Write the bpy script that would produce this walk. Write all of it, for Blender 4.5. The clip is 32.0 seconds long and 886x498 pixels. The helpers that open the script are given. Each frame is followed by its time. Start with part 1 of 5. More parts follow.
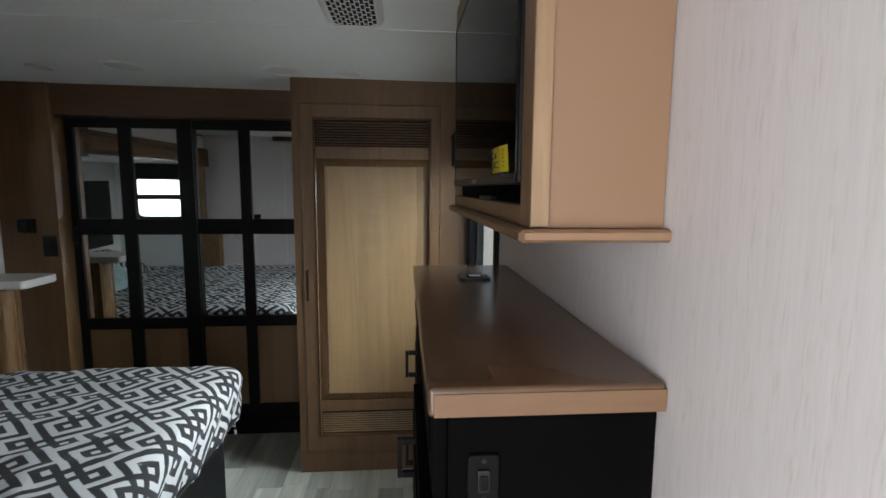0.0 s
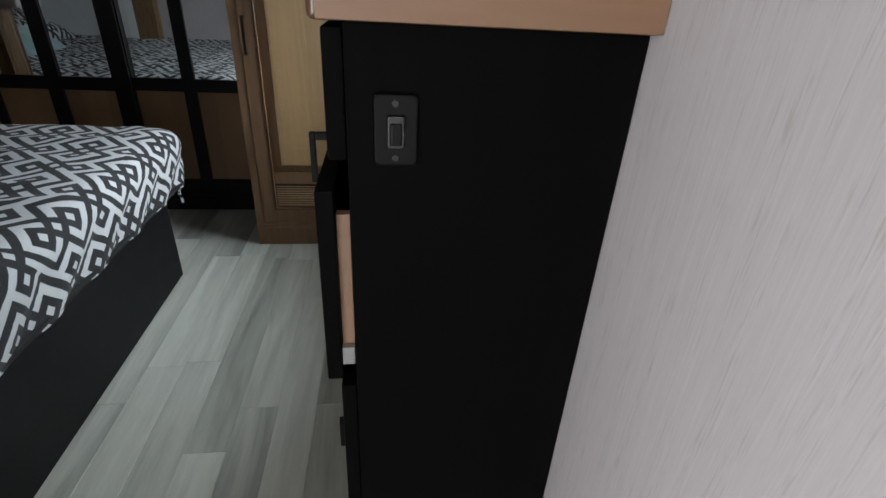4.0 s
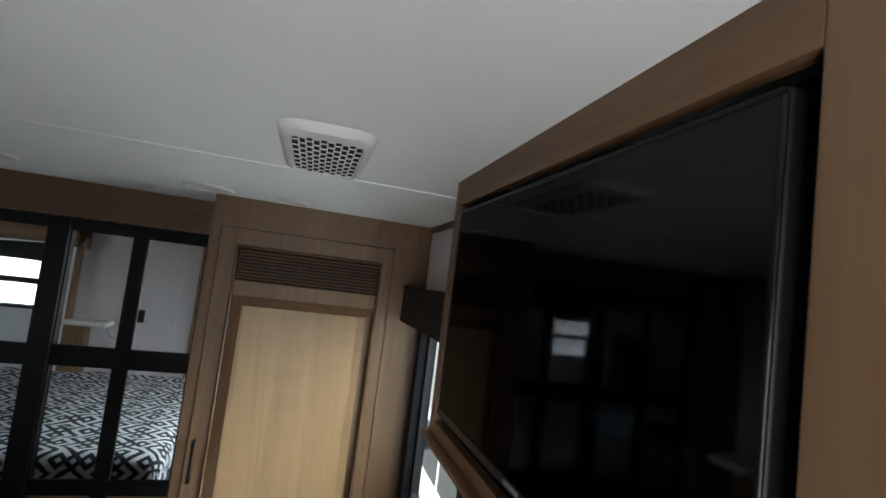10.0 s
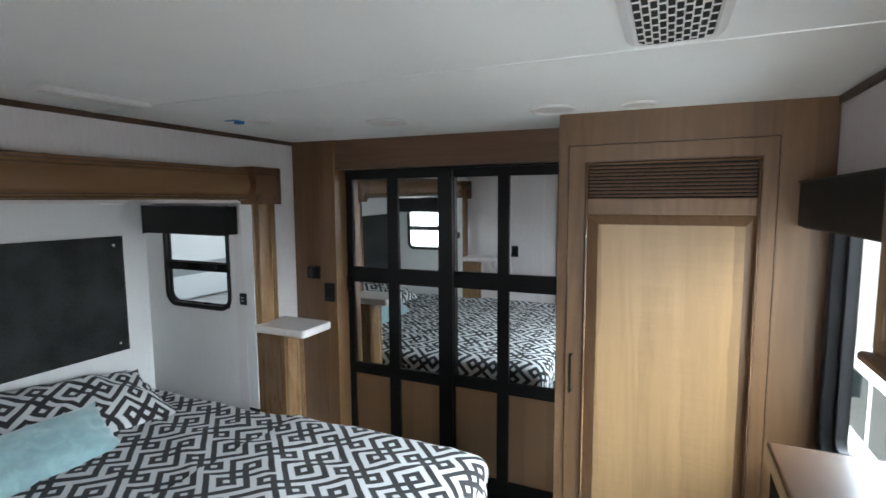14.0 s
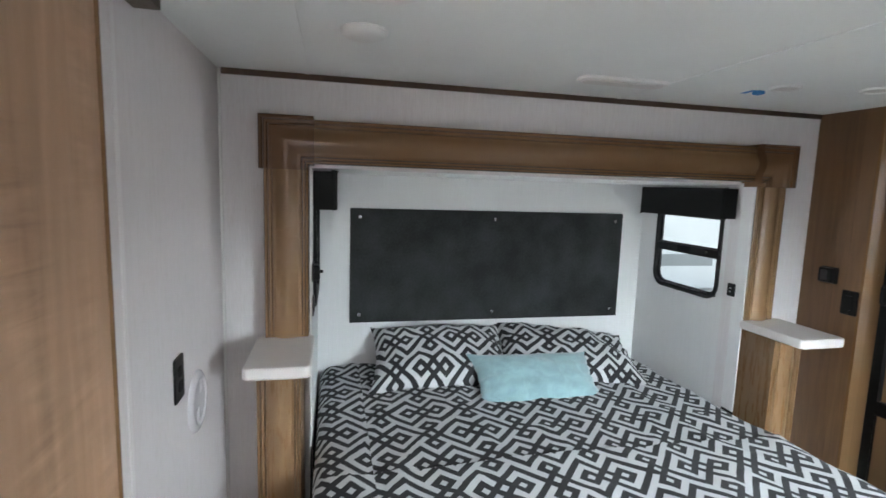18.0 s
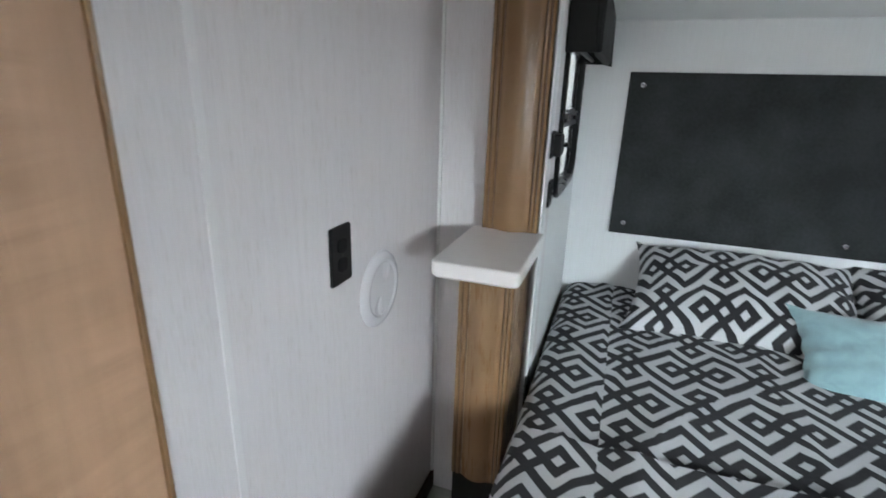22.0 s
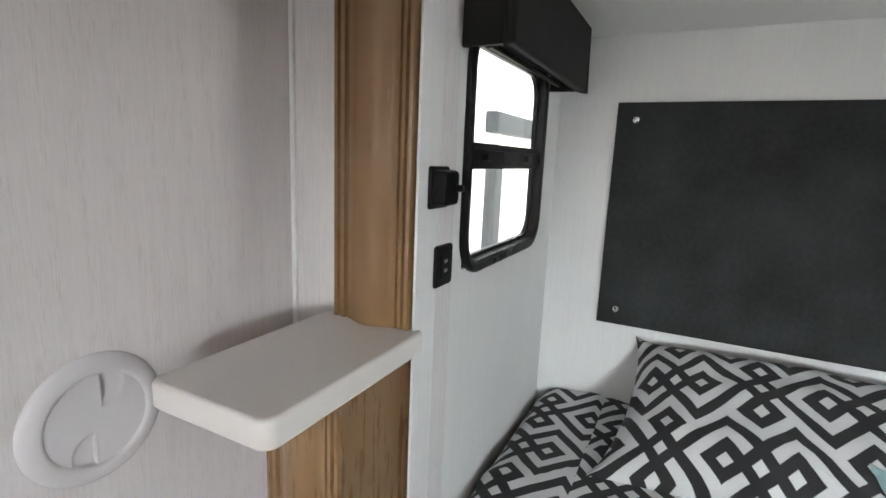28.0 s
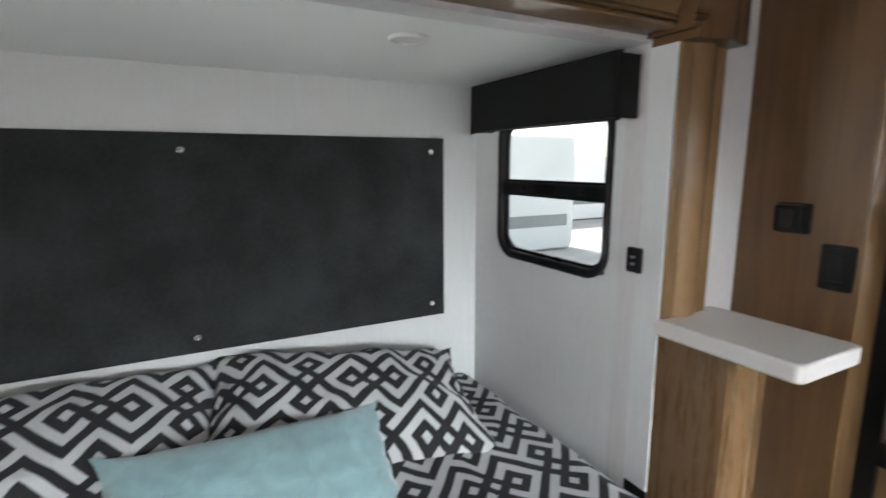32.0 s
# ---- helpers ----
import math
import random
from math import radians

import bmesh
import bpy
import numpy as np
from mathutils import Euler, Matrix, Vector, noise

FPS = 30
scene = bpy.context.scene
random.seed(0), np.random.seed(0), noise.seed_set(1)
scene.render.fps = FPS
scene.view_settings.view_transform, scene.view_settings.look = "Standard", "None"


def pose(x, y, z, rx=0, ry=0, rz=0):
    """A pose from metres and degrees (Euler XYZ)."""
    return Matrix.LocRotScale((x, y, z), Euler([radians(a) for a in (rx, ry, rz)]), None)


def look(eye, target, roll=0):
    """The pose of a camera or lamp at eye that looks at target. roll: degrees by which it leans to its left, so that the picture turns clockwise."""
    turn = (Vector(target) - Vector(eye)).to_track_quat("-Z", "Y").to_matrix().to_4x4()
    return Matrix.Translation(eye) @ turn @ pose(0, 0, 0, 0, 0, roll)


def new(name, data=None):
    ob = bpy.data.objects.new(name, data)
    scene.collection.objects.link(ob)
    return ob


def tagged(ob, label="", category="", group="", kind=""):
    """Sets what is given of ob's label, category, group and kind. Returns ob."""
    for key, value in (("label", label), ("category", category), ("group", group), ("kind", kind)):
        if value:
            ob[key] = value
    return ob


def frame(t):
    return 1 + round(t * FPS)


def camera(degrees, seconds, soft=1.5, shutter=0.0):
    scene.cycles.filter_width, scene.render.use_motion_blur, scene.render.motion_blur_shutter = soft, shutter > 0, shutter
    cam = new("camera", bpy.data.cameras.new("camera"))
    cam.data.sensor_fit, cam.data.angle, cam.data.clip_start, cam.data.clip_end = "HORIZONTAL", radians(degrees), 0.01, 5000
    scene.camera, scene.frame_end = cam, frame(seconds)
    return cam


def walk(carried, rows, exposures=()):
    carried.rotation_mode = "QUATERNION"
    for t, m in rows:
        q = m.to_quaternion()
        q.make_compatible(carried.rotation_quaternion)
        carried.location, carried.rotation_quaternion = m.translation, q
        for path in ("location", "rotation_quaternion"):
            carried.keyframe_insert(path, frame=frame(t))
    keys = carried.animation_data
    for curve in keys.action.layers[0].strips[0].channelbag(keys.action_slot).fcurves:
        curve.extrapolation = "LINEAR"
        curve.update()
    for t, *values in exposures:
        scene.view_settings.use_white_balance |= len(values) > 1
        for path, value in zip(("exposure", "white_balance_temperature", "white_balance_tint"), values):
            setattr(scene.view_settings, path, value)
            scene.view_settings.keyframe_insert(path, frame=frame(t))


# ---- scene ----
cam = camera(84.2, 32.0, soft=1.5, shutter=0.3)
PATH = [
    (0, (2.785, -0.097, 1.418), (2.943, 1.882, 1.175), 0.4),
    (0.5, (2.805, -0.097, 1.436), (3.039, 1.871, 1.165), -1.3),
    (1, (2.799, -0.095, 1.372), (3.013, 1.866, 1.041), 1.3),
    (1.5, (2.819, -0.052, 1.31), (3.033, 1.875, 0.82), 0.6),
    (2, (2.837, -0.02, 1.265), (3.065, 1.868, 0.644), 1.0),
    (2.5, (2.859, 0.006, 1.245), (3.101, 1.868, 0.555), 0.7),
    (3, (2.87, 0.022, 1.223), (3.117, 1.848, 0.444), -0.4),
    (3.5, (2.871, 0.032, 1.178), (3.113, 1.771, 0.221), 1.4),
    (5.5, (2.834, 0.012, 1.244), (3.089, 1.865, 0.535), 6.0),
    (6, (2.818, 0.109, 1.389), (3.07, 2.063, 1.044), 3.7),
    (6.5, (2.816, 0.221, 1.5), (3.158, 2.185, 1.339), 3.6),
    (7, (2.774, 0.266, 1.567), (3.319, 2.188, 1.484), 5.8),
    (7.5, (2.718, 0.287, 1.595), (3.533, 2.113, 1.633), 6.3),
    (8, (2.675, 0.26, 1.668), (3.533, 2.067, 1.699), 3.4),
    (8.5, (2.654, 0.22, 1.676), (3.352, 2.095, 1.698), 2.1),
    (9, (2.644, 0.24, 1.669), (3.281, 2.135, 1.701), 3.6),
    (9.5, (2.66, 0.27, 1.689), (3.296, 2.164, 1.785), 5.1),
    (10, (2.646, 0.301, 1.678), (3.147, 2.231, 1.831), 7.0),
    (10.5, (2.672, 0.359, 1.679), (2.967, 2.337, 1.675), 4.1),
    (11, (2.668, 0.38, 1.674), (2.766, 2.377, 1.637), 3.3),
    (11.5, (2.677, 0.38, 1.665), (2.713, 2.378, 1.596), 1.8),
    (12, (2.677, 0.392, 1.666), (2.659, 2.391, 1.602), 2.0),
    (12.5, (2.67, 0.388, 1.653), (2.399, 2.367, 1.572), 0.7),
    (13, (2.657, 0.393, 1.641), (2.146, 2.322, 1.498), 0.2),
    (13.5, (2.649, 0.401, 1.623), (1.979, 2.277, 1.445), -0.5),
    (15.5, (2.624, 0.42, 1.579), (1.208, 1.819, 1.387), 0.2),
    (16, (2.632, 0.437, 1.573), (1.024, 1.615, 1.415), -1.2),
    (16.5, (2.62, 0.433, 1.585), (0.893, 1.431, 1.434), -0.0),
    (17, (2.603, 0.421, 1.58), (0.741, 1.126, 1.387), 1.6),
    (17.5, (2.606, 0.418, 1.568), (0.702, 0.995, 1.361), 1.2),
    (18, (2.606, 0.39, 1.542), (0.67, 0.829, 1.301), 1.8),
    (18.5, (2.569, 0.323, 1.531), (0.62, 0.64, 1.211), 2.1),
    (19, (2.552, 0.273, 1.504), (0.59, 0.497, 1.188), 0.5),
    (19.5, (2.51, 0.311, 1.467), (0.538, 0.239, 1.143), 0.5),
    (20, (2.466, 0.356, 1.379), (0.581, -0.094, 0.888), -2.2),
    (20.5, (2.36, 0.374, 1.352), (0.535, -0.277, 0.858), -6.1),
    (21, (2.201, 0.392, 1.35), (0.499, -0.512, 0.813), -4.2),
    (21.5, (2.119, 0.43, 1.356), (0.449, -0.522, 0.804), -1.4),
    (22, (2.055, 0.494, 1.345), (0.263, -0.146, 0.731), 1.8),
    (22.5, (2.04, 0.527, 1.351), (0.237, -0.012, 0.675), -0.7),
    (23, (2.08, 0.544, 1.35), (0.217, 0.173, 0.725), 0.7),
    (23.5, (2.096, 0.531, 1.339), (0.205, 0.082, 0.864), -0.4),
    (24, (2.029, 0.494, 1.325), (0.136, -0.002, 0.915), -2.1),
    (24.5, (1.932, 0.464, 1.317), (0.013, 0.058, 0.925), -0.3),
    (25, (1.86, 0.45, 1.299), (-0.072, 0.109, 0.908), 0.1),
    (25.5, (1.831, 0.487, 1.288), (-0.101, 0.175, 0.872), -0.1),
    (27.5, (1.514, 0.722, 1.296), (-0.28, -0.102, 0.975), 2.4),
    (28, (1.443, 0.687, 1.268), (-0.314, -0.197, 0.901), 2.4),
    (28.5, (1.428, 0.671, 1.271), (-0.316, -0.227, 0.88), 2.9),
    (29, (1.416, 0.657, 1.274), (-0.324, -0.241, 0.867), 3.5),
    (29.5, (1.417, 0.652, 1.283), (-0.328, -0.244, 0.892), 2.3),
    (30, (1.41, 0.708, 1.291), (-0.431, 0.002, 0.957), 0.9),
    (30.5, (1.414, 0.852, 1.309), (-0.538, 0.529, 1.013), -0.5),
    (31, (1.417, 0.973, 1.324), (-0.543, 1.095, 0.945), -0.6),
    (31.5, (1.451, 1.125, 1.32), (-0.43, 1.677, 0.924), -0.5),
    (32, (1.513, 1.265, 1.346), (-0.231, 2.184, 1.006), -0.2),
]
walk(cam, [(t, look(eye, target, roll)) for t, eye, target, roll in PATH], exposures=[
    (0.0, -0.54, 6600, 8), (2.0, -0.94, 6600, 8), (3.5, -0.95, 6500, 10), (6.0, -0.58, 6400, 9), (7.0, -0.62, 6500, 10), (9.0, -0.40, 6450, 8),
    (11.0, 0.40, 6350, 9), (13.0, 0.70, 6350, 9), (16.0, 0.99, 6500, 9), (18.0, 1.27, 6450, 9), (20.0, 1.45, 6300, 9), (22.0, 1.32, 6300, 8),
    (25.0, 1.26, 6550, 9), (28.0, 1.32, 6950, 12), (30.0, 1.21, 7000, 11), (31.0, 1.15, 6900, 9), (32.0, 1.07, 6800, 11)])

DOORWAY_X = 2.325
# world, daylight and window light
world = bpy.data.worlds.new("overcast_sky")
scene.world = world
world.use_nodes = True
wn = world.node_tree.nodes
sky = wn.new("ShaderNodeTexSky")
sky.sky_type, sky.sun_disc = "NISHITA", False
sky.sun_elevation, sky.sun_rotation = radians(50), radians(264)
sky.dust_density, sky.air_density = 0.6, 1.0
wn["Background"].inputs["Strength"].default_value = 0.15
haze = wn.new("ShaderNodeHueSaturation")
haze.inputs["Saturation"].default_value = 0.35
world.node_tree.links.new(sky.outputs["Color"], haze.inputs["Color"])
world.node_tree.links.new(haze.outputs["Color"], wn["Background"].inputs["Color"])

sun = new("sun", bpy.data.lights.new("sun", "SUN"))
sun.data.energy, sun.data.angle, sun.data.color = 5.0, radians(6), (1.0, 0.97, 0.93)
sun.matrix_world = look((0, 0, 30), (20.0, 2.0, 6.0))


def daylight(name, at, to, w, h, watts, tint=(0.93, 0.97, 1.0)):
    lamp = new(name, bpy.data.lights.new(name, "AREA"))
    lamp.data.shape, lamp.data.size, lamp.data.size_y = "RECTANGLE", w, h
    lamp.data.energy, lamp.data.color = watts, tint
    lamp.matrix_world = look(at, to)
    return lamp


daylight("daylight_slide_north", (-0.10, 4.80, 0.96), (0.42, 2.20, 1.28), 2.6, 1.2, 40.0)
daylight("daylight_slide_south", (-0.10, -2.30, 0.96), (0.42, 0.30, 1.28), 2.6, 1.2, 40.0)
daylight("daylight_side", (4.70, 2.75, 2.30), (2.70, 2.10, 0.95), 4.0, 1.8, 860.0, (0.84, 0.93, 1.0))
# added fill lamp, no known source; brightens the outer wall and cabinet from the hall
daylight("fill_hall_side", (DOORWAY_X, -0.62, 1.05), (3.105, -0.12, 1.02), 0.50, 1.20, 19.0, (0.97, 0.98, 1.0))
daylight("daylight_hall_end", (2.72, -1.42, 1.05), (2.72, 0.3, 1.20), 0.66, 1.5, 10.0, (0.97, 0.98, 1.0))


# materials
def shader(name, rough=0.5, metal=0.0, color=(0.5, 0.5, 0.5)):
    m = bpy.data.materials.new(name)
    m.use_nodes = True
    b = m.node_tree.nodes["Principled BSDF"]
    b.inputs["Roughness"].default_value, b.inputs["Metallic"].default_value = rough, metal
    b.inputs["Base Color"].default_value = (*color, 1)
    return m, m.node_tree, b


def node(nt, kind, ins=(), operation="", noise_dimensions="", data_type=""):
    n = nt.nodes.new(kind)
    if operation:
        n.operation = operation
    if noise_dimensions:
        n.noise_dimensions = noise_dimensions
    if data_type:
        n.data_type = data_type
    for key, value in dict(ins).items():
        if isinstance(value, bpy.types.NodeSocket):
            nt.links.new(value, n.inputs[key])
        else:
            n.inputs[key].default_value = value
    return n


def calc(nt, op, a, b=0.0, c=0.0):
    return node(nt, "ShaderNodeMath", {0: a, 1: b, 2: c}, operation=op).outputs[0]


def stretched(nt, scale, source="Object"):
    at = nt.nodes.new("ShaderNodeTexCoord").outputs[source]
    return node(nt, "ShaderNodeMapping", {"Vector": at, "Scale": scale}).outputs[0]


def blend(nt, fac, a, b):
    n = node(nt, "ShaderNodeMix", data_type="RGBA")
    for i, v in ((0, fac), (6, a), (7, b)):
        if isinstance(v, bpy.types.NodeSocket):
            nt.links.new(v, n.inputs[i])
        else:
            n.inputs[i].default_value = v if i == 0 else (*v, 1)
    return n.outputs[2]


def relief(nt, b, height, strength=0.2, distance=0.002):
    bump = node(nt, "ShaderNodeBump", {"Height": height, "Strength": strength, "Distance": distance})
    nt.links.new(bump.outputs[0], b.inputs["Normal"])


def span(nt, value, lo, hi, a=0.0, b=1.0):
    return node(nt, "ShaderNodeMapRange", {0: value, 1: lo, 2: hi, 3: a, 4: b}).outputs[0]


def plain(name, color, rough, metal=0.0, vary=0.12, size=6.0, bump=0.06):
    """Paint, plastic or metal with faint mottling and fine unevenness."""
    m, nt, b = shader(name, rough, metal)
    n1 = node(nt, "ShaderNodeTexNoise", {"Vector": stretched(nt, (1, 1, 1)), "Scale": size, "Detail": 5.0})
    n2 = node(nt, "ShaderNodeTexNoise", {"Vector": stretched(nt, (1, 1, 1)), "Scale": size * 40, "Detail": 2.0})
    low = tuple(c * (1 - vary) for c in color)
    nt.links.new(blend(nt, span(nt, n1.outputs[0], 0.3, 0.7), low, color), b.inputs["Base Color"])
    nt.links.new(span(nt, n1.outputs[0], 0.3, 0.7, rough * 0.95, min(1, rough * 1.05)), b.inputs["Roughness"])
    relief(nt, b, n2.outputs[0], bump, 0.001)
    return m


def wood(name, light, dark, axis="z", strip=0.085, rough=0.45, depth=1.0, steps=0.42, uneven=1.0, figure=5.0, rings_in=9.0, bend=0.7, fine=0.55, stretch=0.10, curl=0.0, leaf=None):
    """Veneer: broad strips of slightly different tone, long grain with cathedral figure, fine pores."""
    m, nt, b = shader(name, rough)
    along = {"x": (stretch, 1, 1), "y": (1, stretch, 1), "z": (1, 1, stretch)}[axis]
    at = stretched(nt, along)
    raw = nt.nodes.new("ShaderNodeTexCoord").outputs["Object"]
    sep = node(nt, "ShaderNodeSeparateXYZ", {0: raw})
    across = calc(nt, "ADD", sep.outputs["Y" if axis == "x" else "X"], sep.outputs["Y" if axis == "z" else "Z"])
    if curl:
        waver = node(nt, "ShaderNodeTexNoise", {"Vector": stretched(nt, (1.0, 1.0, 2.2)), "Scale": 1.0, "Detail": 4.0}).outputs[0]
        across = calc(nt, "ADD", across, calc(nt, "MULTIPLY", waver, 0.06))
    cell = calc(nt, "FLOOR", calc(nt, "DIVIDE", across, strip))
    tone = node(nt, "ShaderNodeTexWhiteNoise", {"W": cell}, noise_dimensions="1D").outputs[0]
    if leaf is not None:
        tone = calc(nt, "ADD", calc(nt, "MULTIPLY", tone, 0.3), span(nt, across, leaf - 0.004, leaf + 0.004, 1.0, 0.0))
    moved = node(nt, "ShaderNodeVectorMath", {0: at, 1: node(nt, "ShaderNodeCombineXYZ", {0: tone, 1: tone, 2: tone}).outputs[0]}, operation="ADD").outputs[0]
    big = node(nt, "ShaderNodeTexNoise", {"Vector": moved, "Scale": figure, "Detail": 3.0, "Distortion": bend})
    rings = calc(nt, "FRACT", calc(nt, "MULTIPLY", big.outputs[0], rings_in))
    rings = calc(nt, "ABSOLUTE", calc(nt, "SUBTRACT", rings, 0.5))
    grain = node(nt, "ShaderNodeTexNoise", {"Vector": moved, "Scale": 60.0, "Detail": 8.0, "Roughness": 0.7})
    pores = node(nt, "ShaderNodeTexNoise", {"Vector": moved, "Scale": 330.0, "Detail": 2.0})
    f = calc(nt, "ADD", calc(nt, "MULTIPLY", rings, 0.42 * depth), calc(nt, "MULTIPLY", grain.outputs[0], fine * depth))
    f = calc(nt, "ADD", f, calc(nt, "MULTIPLY", tone, steps))
    f = calc(nt, "ADD", f, calc(nt, "MULTIPLY", big.outputs[0], 0.35))
    if curl:
        ripple = node(nt, "ShaderNodeTexNoise", {"Vector": stretched(nt, (5.0, 5.0, 34.0)), "Scale": 1.0, "Detail": 3.0, "Distortion": 1.2})
        patch = node(nt, "ShaderNodeTexNoise", {"Vector": stretched(nt, (6.0, 6.0, 1.5)), "Scale": 1.0, "Detail": 2.0})
        f = calc(nt, "ADD", f, calc(nt, "MULTIPLY", calc(nt, "SUBTRACT", ripple.outputs[0], 0.5), span(nt, patch.outputs[0], 0.42, 0.62, 0.0, curl)))
    nt.links.new(blend(nt, span(nt, f, 0.32 + 0.13 * fine, 0.95 + 0.4 * fine), light, dark), b.inputs["Base Color"])
    nt.links.new(span(nt, grain.outputs[0], 0.3, 0.7, rough * (1 - 0.15 * uneven), rough * (1 + 0.2 * uneven)), b.inputs["Roughness"])
    relief(nt, b, pores.outputs[0], 0.10 * uneven, 0.001)
    return m


def wallpaper(name, base, streak, amount=0.55, pale=0.25):
    """Printed wall board: pale ground with fine broken upright threads, dark and light."""
    m, nt, b = shader(name, 0.5)
    t1 = node(nt, "ShaderNodeTexNoise", {"Vector": stretched(nt, (1, 1, 0.055)), "Scale": 560.0, "Detail": 2.0, "Roughness": 0.5})
    t2 = node(nt, "ShaderNodeTexNoise", {"Vector": stretched(nt, (1, 1, 0.07)), "Scale": 75.0, "Detail": 4.0})
    t3 = node(nt, "ShaderNodeTexNoise", {"Vector": stretched(nt, (1, 1, 0.030)), "Scale": 380.0, "Detail": 2.0})
    cloud = node(nt, "ShaderNodeTexNoise", {"Vector": stretched(nt, (1, 1, 0.6)), "Scale": 3.0, "Detail": 4.0})
    tone = node(nt, "ShaderNodeTexNoise", {"Vector": stretched(nt, (1, 1, 0.020)), "Scale": 170.0, "Detail": 3.0})
    thread = calc(nt, "MULTIPLY", span(nt, t1.outputs[0], 0.50, 0.64), span(nt, t2.outputs[0], 0.44, 0.60))
    light = calc(nt, "MULTIPLY", span(nt, t3.outputs[0], 0.52, 0.62), pale)
    ground = blend(nt, span(nt, cloud.outputs[0], 0.3, 0.7), tuple(c * 0.95 for c in base), base)
    ground = blend(nt, span(nt, tone.outputs[0], 0.35, 0.65, 0.0, 0.4), ground, tuple(c * 0.88 for c in base))
    ground = blend(nt, light, ground, tuple(min(0.82, c * 1.22) for c in base))
    nt.links.new(blend(nt, calc(nt, "MULTIPLY", thread, amount), ground, streak), b.inputs["Base Color"])
    relief(nt, b, t1.outputs[0], 0.2, 0.0006)
    return m


def key_fabric(name, pale, dark, period):
    """Woven cloth with a linked-square fret on its own UV in metres: paired squares inside square loops, turned by 45 degrees."""
    m, nt, b = shader(name, 0.9)
    uv = nt.nodes.new("ShaderNodeUVMap").outputs[0]
    wob = node(nt, "ShaderNodeTexNoise", {"Vector": uv, "Scale": 5.0, "Detail": 2.0})
    wob = node(nt, "ShaderNodeVectorMath", {0: wob.outputs[1], 1: (0.5, 0.5, 0.5)}, operation="SUBTRACT").outputs[0]
    wob = node(nt, "ShaderNodeVectorMath", {0: wob, 3: 0.014}, operation="SCALE").outputs[0]
    at = node(nt, "ShaderNodeVectorMath", {0: uv, 1: wob}, operation="ADD").outputs[0]
    sep = node(nt, "ShaderNodeSeparateXYZ", {0: at})
    px, py = (calc(nt, "MULTIPLY", sep.outputs[i], 6.0 / period) for i in (0, 1))
    u, v = calc(nt, "ADD", px, py), calc(nt, "SUBTRACT", py, px)
    bands = None
    for cu, cv, radii in ((-2, 2, (1, 3)), (2, -2, (1, 3)), (4, 4, (1,)), (-4, -4, (1,)), (6, 6, (1,))):
        du, dv = (calc(nt, "ABSOLUTE", calc(nt, "WRAP", calc(nt, "SUBTRACT", p, c), 6.0, -6.0)) for p, c in ((u, cu), (v, cv)))
        far = calc(nt, "MAXIMUM", du, dv)
        for r in radii:
            off = calc(nt, "ABSOLUTE", calc(nt, "SUBTRACT", far, r))
            bands = off if bands is None else calc(nt, "MINIMUM", bands, off)
    white = span(nt, bands, 0.46, 0.54)
    weave = node(nt, "ShaderNodeTexNoise", {"Vector": uv, "Scale": 420.0, "Detail": 2.0})
    soil = node(nt, "ShaderNodeTexNoise", {"Vector": uv, "Scale": 7.0, "Detail": 4.0})
    w = blend(nt, span(nt, weave.outputs[0], 0.3, 0.7), tuple(v * 0.86 for v in pale), pale)
    w = blend(nt, span(nt, soil.outputs[0], 0.35, 0.75, 0.0, 0.25), w, tuple(v * 0.8 for v in pale))
    d = blend(nt, span(nt, weave.outputs[0], 0.3, 0.7), dark, tuple(v * 1.7 for v in dark))
    nt.links.new(blend(nt, white, d, w), b.inputs["Base Color"])
    b.inputs["Sheen Weight"].default_value = 0.03
    pucker = node(nt, "ShaderNodeTexNoise", {"Vector": uv, "Scale": 38.0, "Detail": 3.0, "Distortion": 0.8})
    relief(nt, b, calc(nt, "ADD", calc(nt, "MULTIPLY", weave.outputs[0], 0.12), pucker.outputs[0]), 0.35, 0.006)
    return m


def plush(name, color):
    m, nt, b = shader(name, 0.85)
    n1 = node(nt, "ShaderNodeTexNoise", {"Vector": stretched(nt, (1, 1, 1)), "Scale": 16.0, "Detail": 5.0, "Distortion": 1.2})
    n2 = node(nt, "ShaderNodeTexNoise", {"Vector": stretched(nt, (1, 1, 1)), "Scale": 700.0, "Detail": 2.0})
    nt.links.new(blend(nt, span(nt, n1.outputs[0], 0.35, 0.68), tuple(c * 0.78 for c in color), color), b.inputs["Base Color"])
    b.inputs["Sheen Weight"].default_value = 0.6
    relief(nt, b, n2.outputs[0], 0.4, 0.001)
    return m


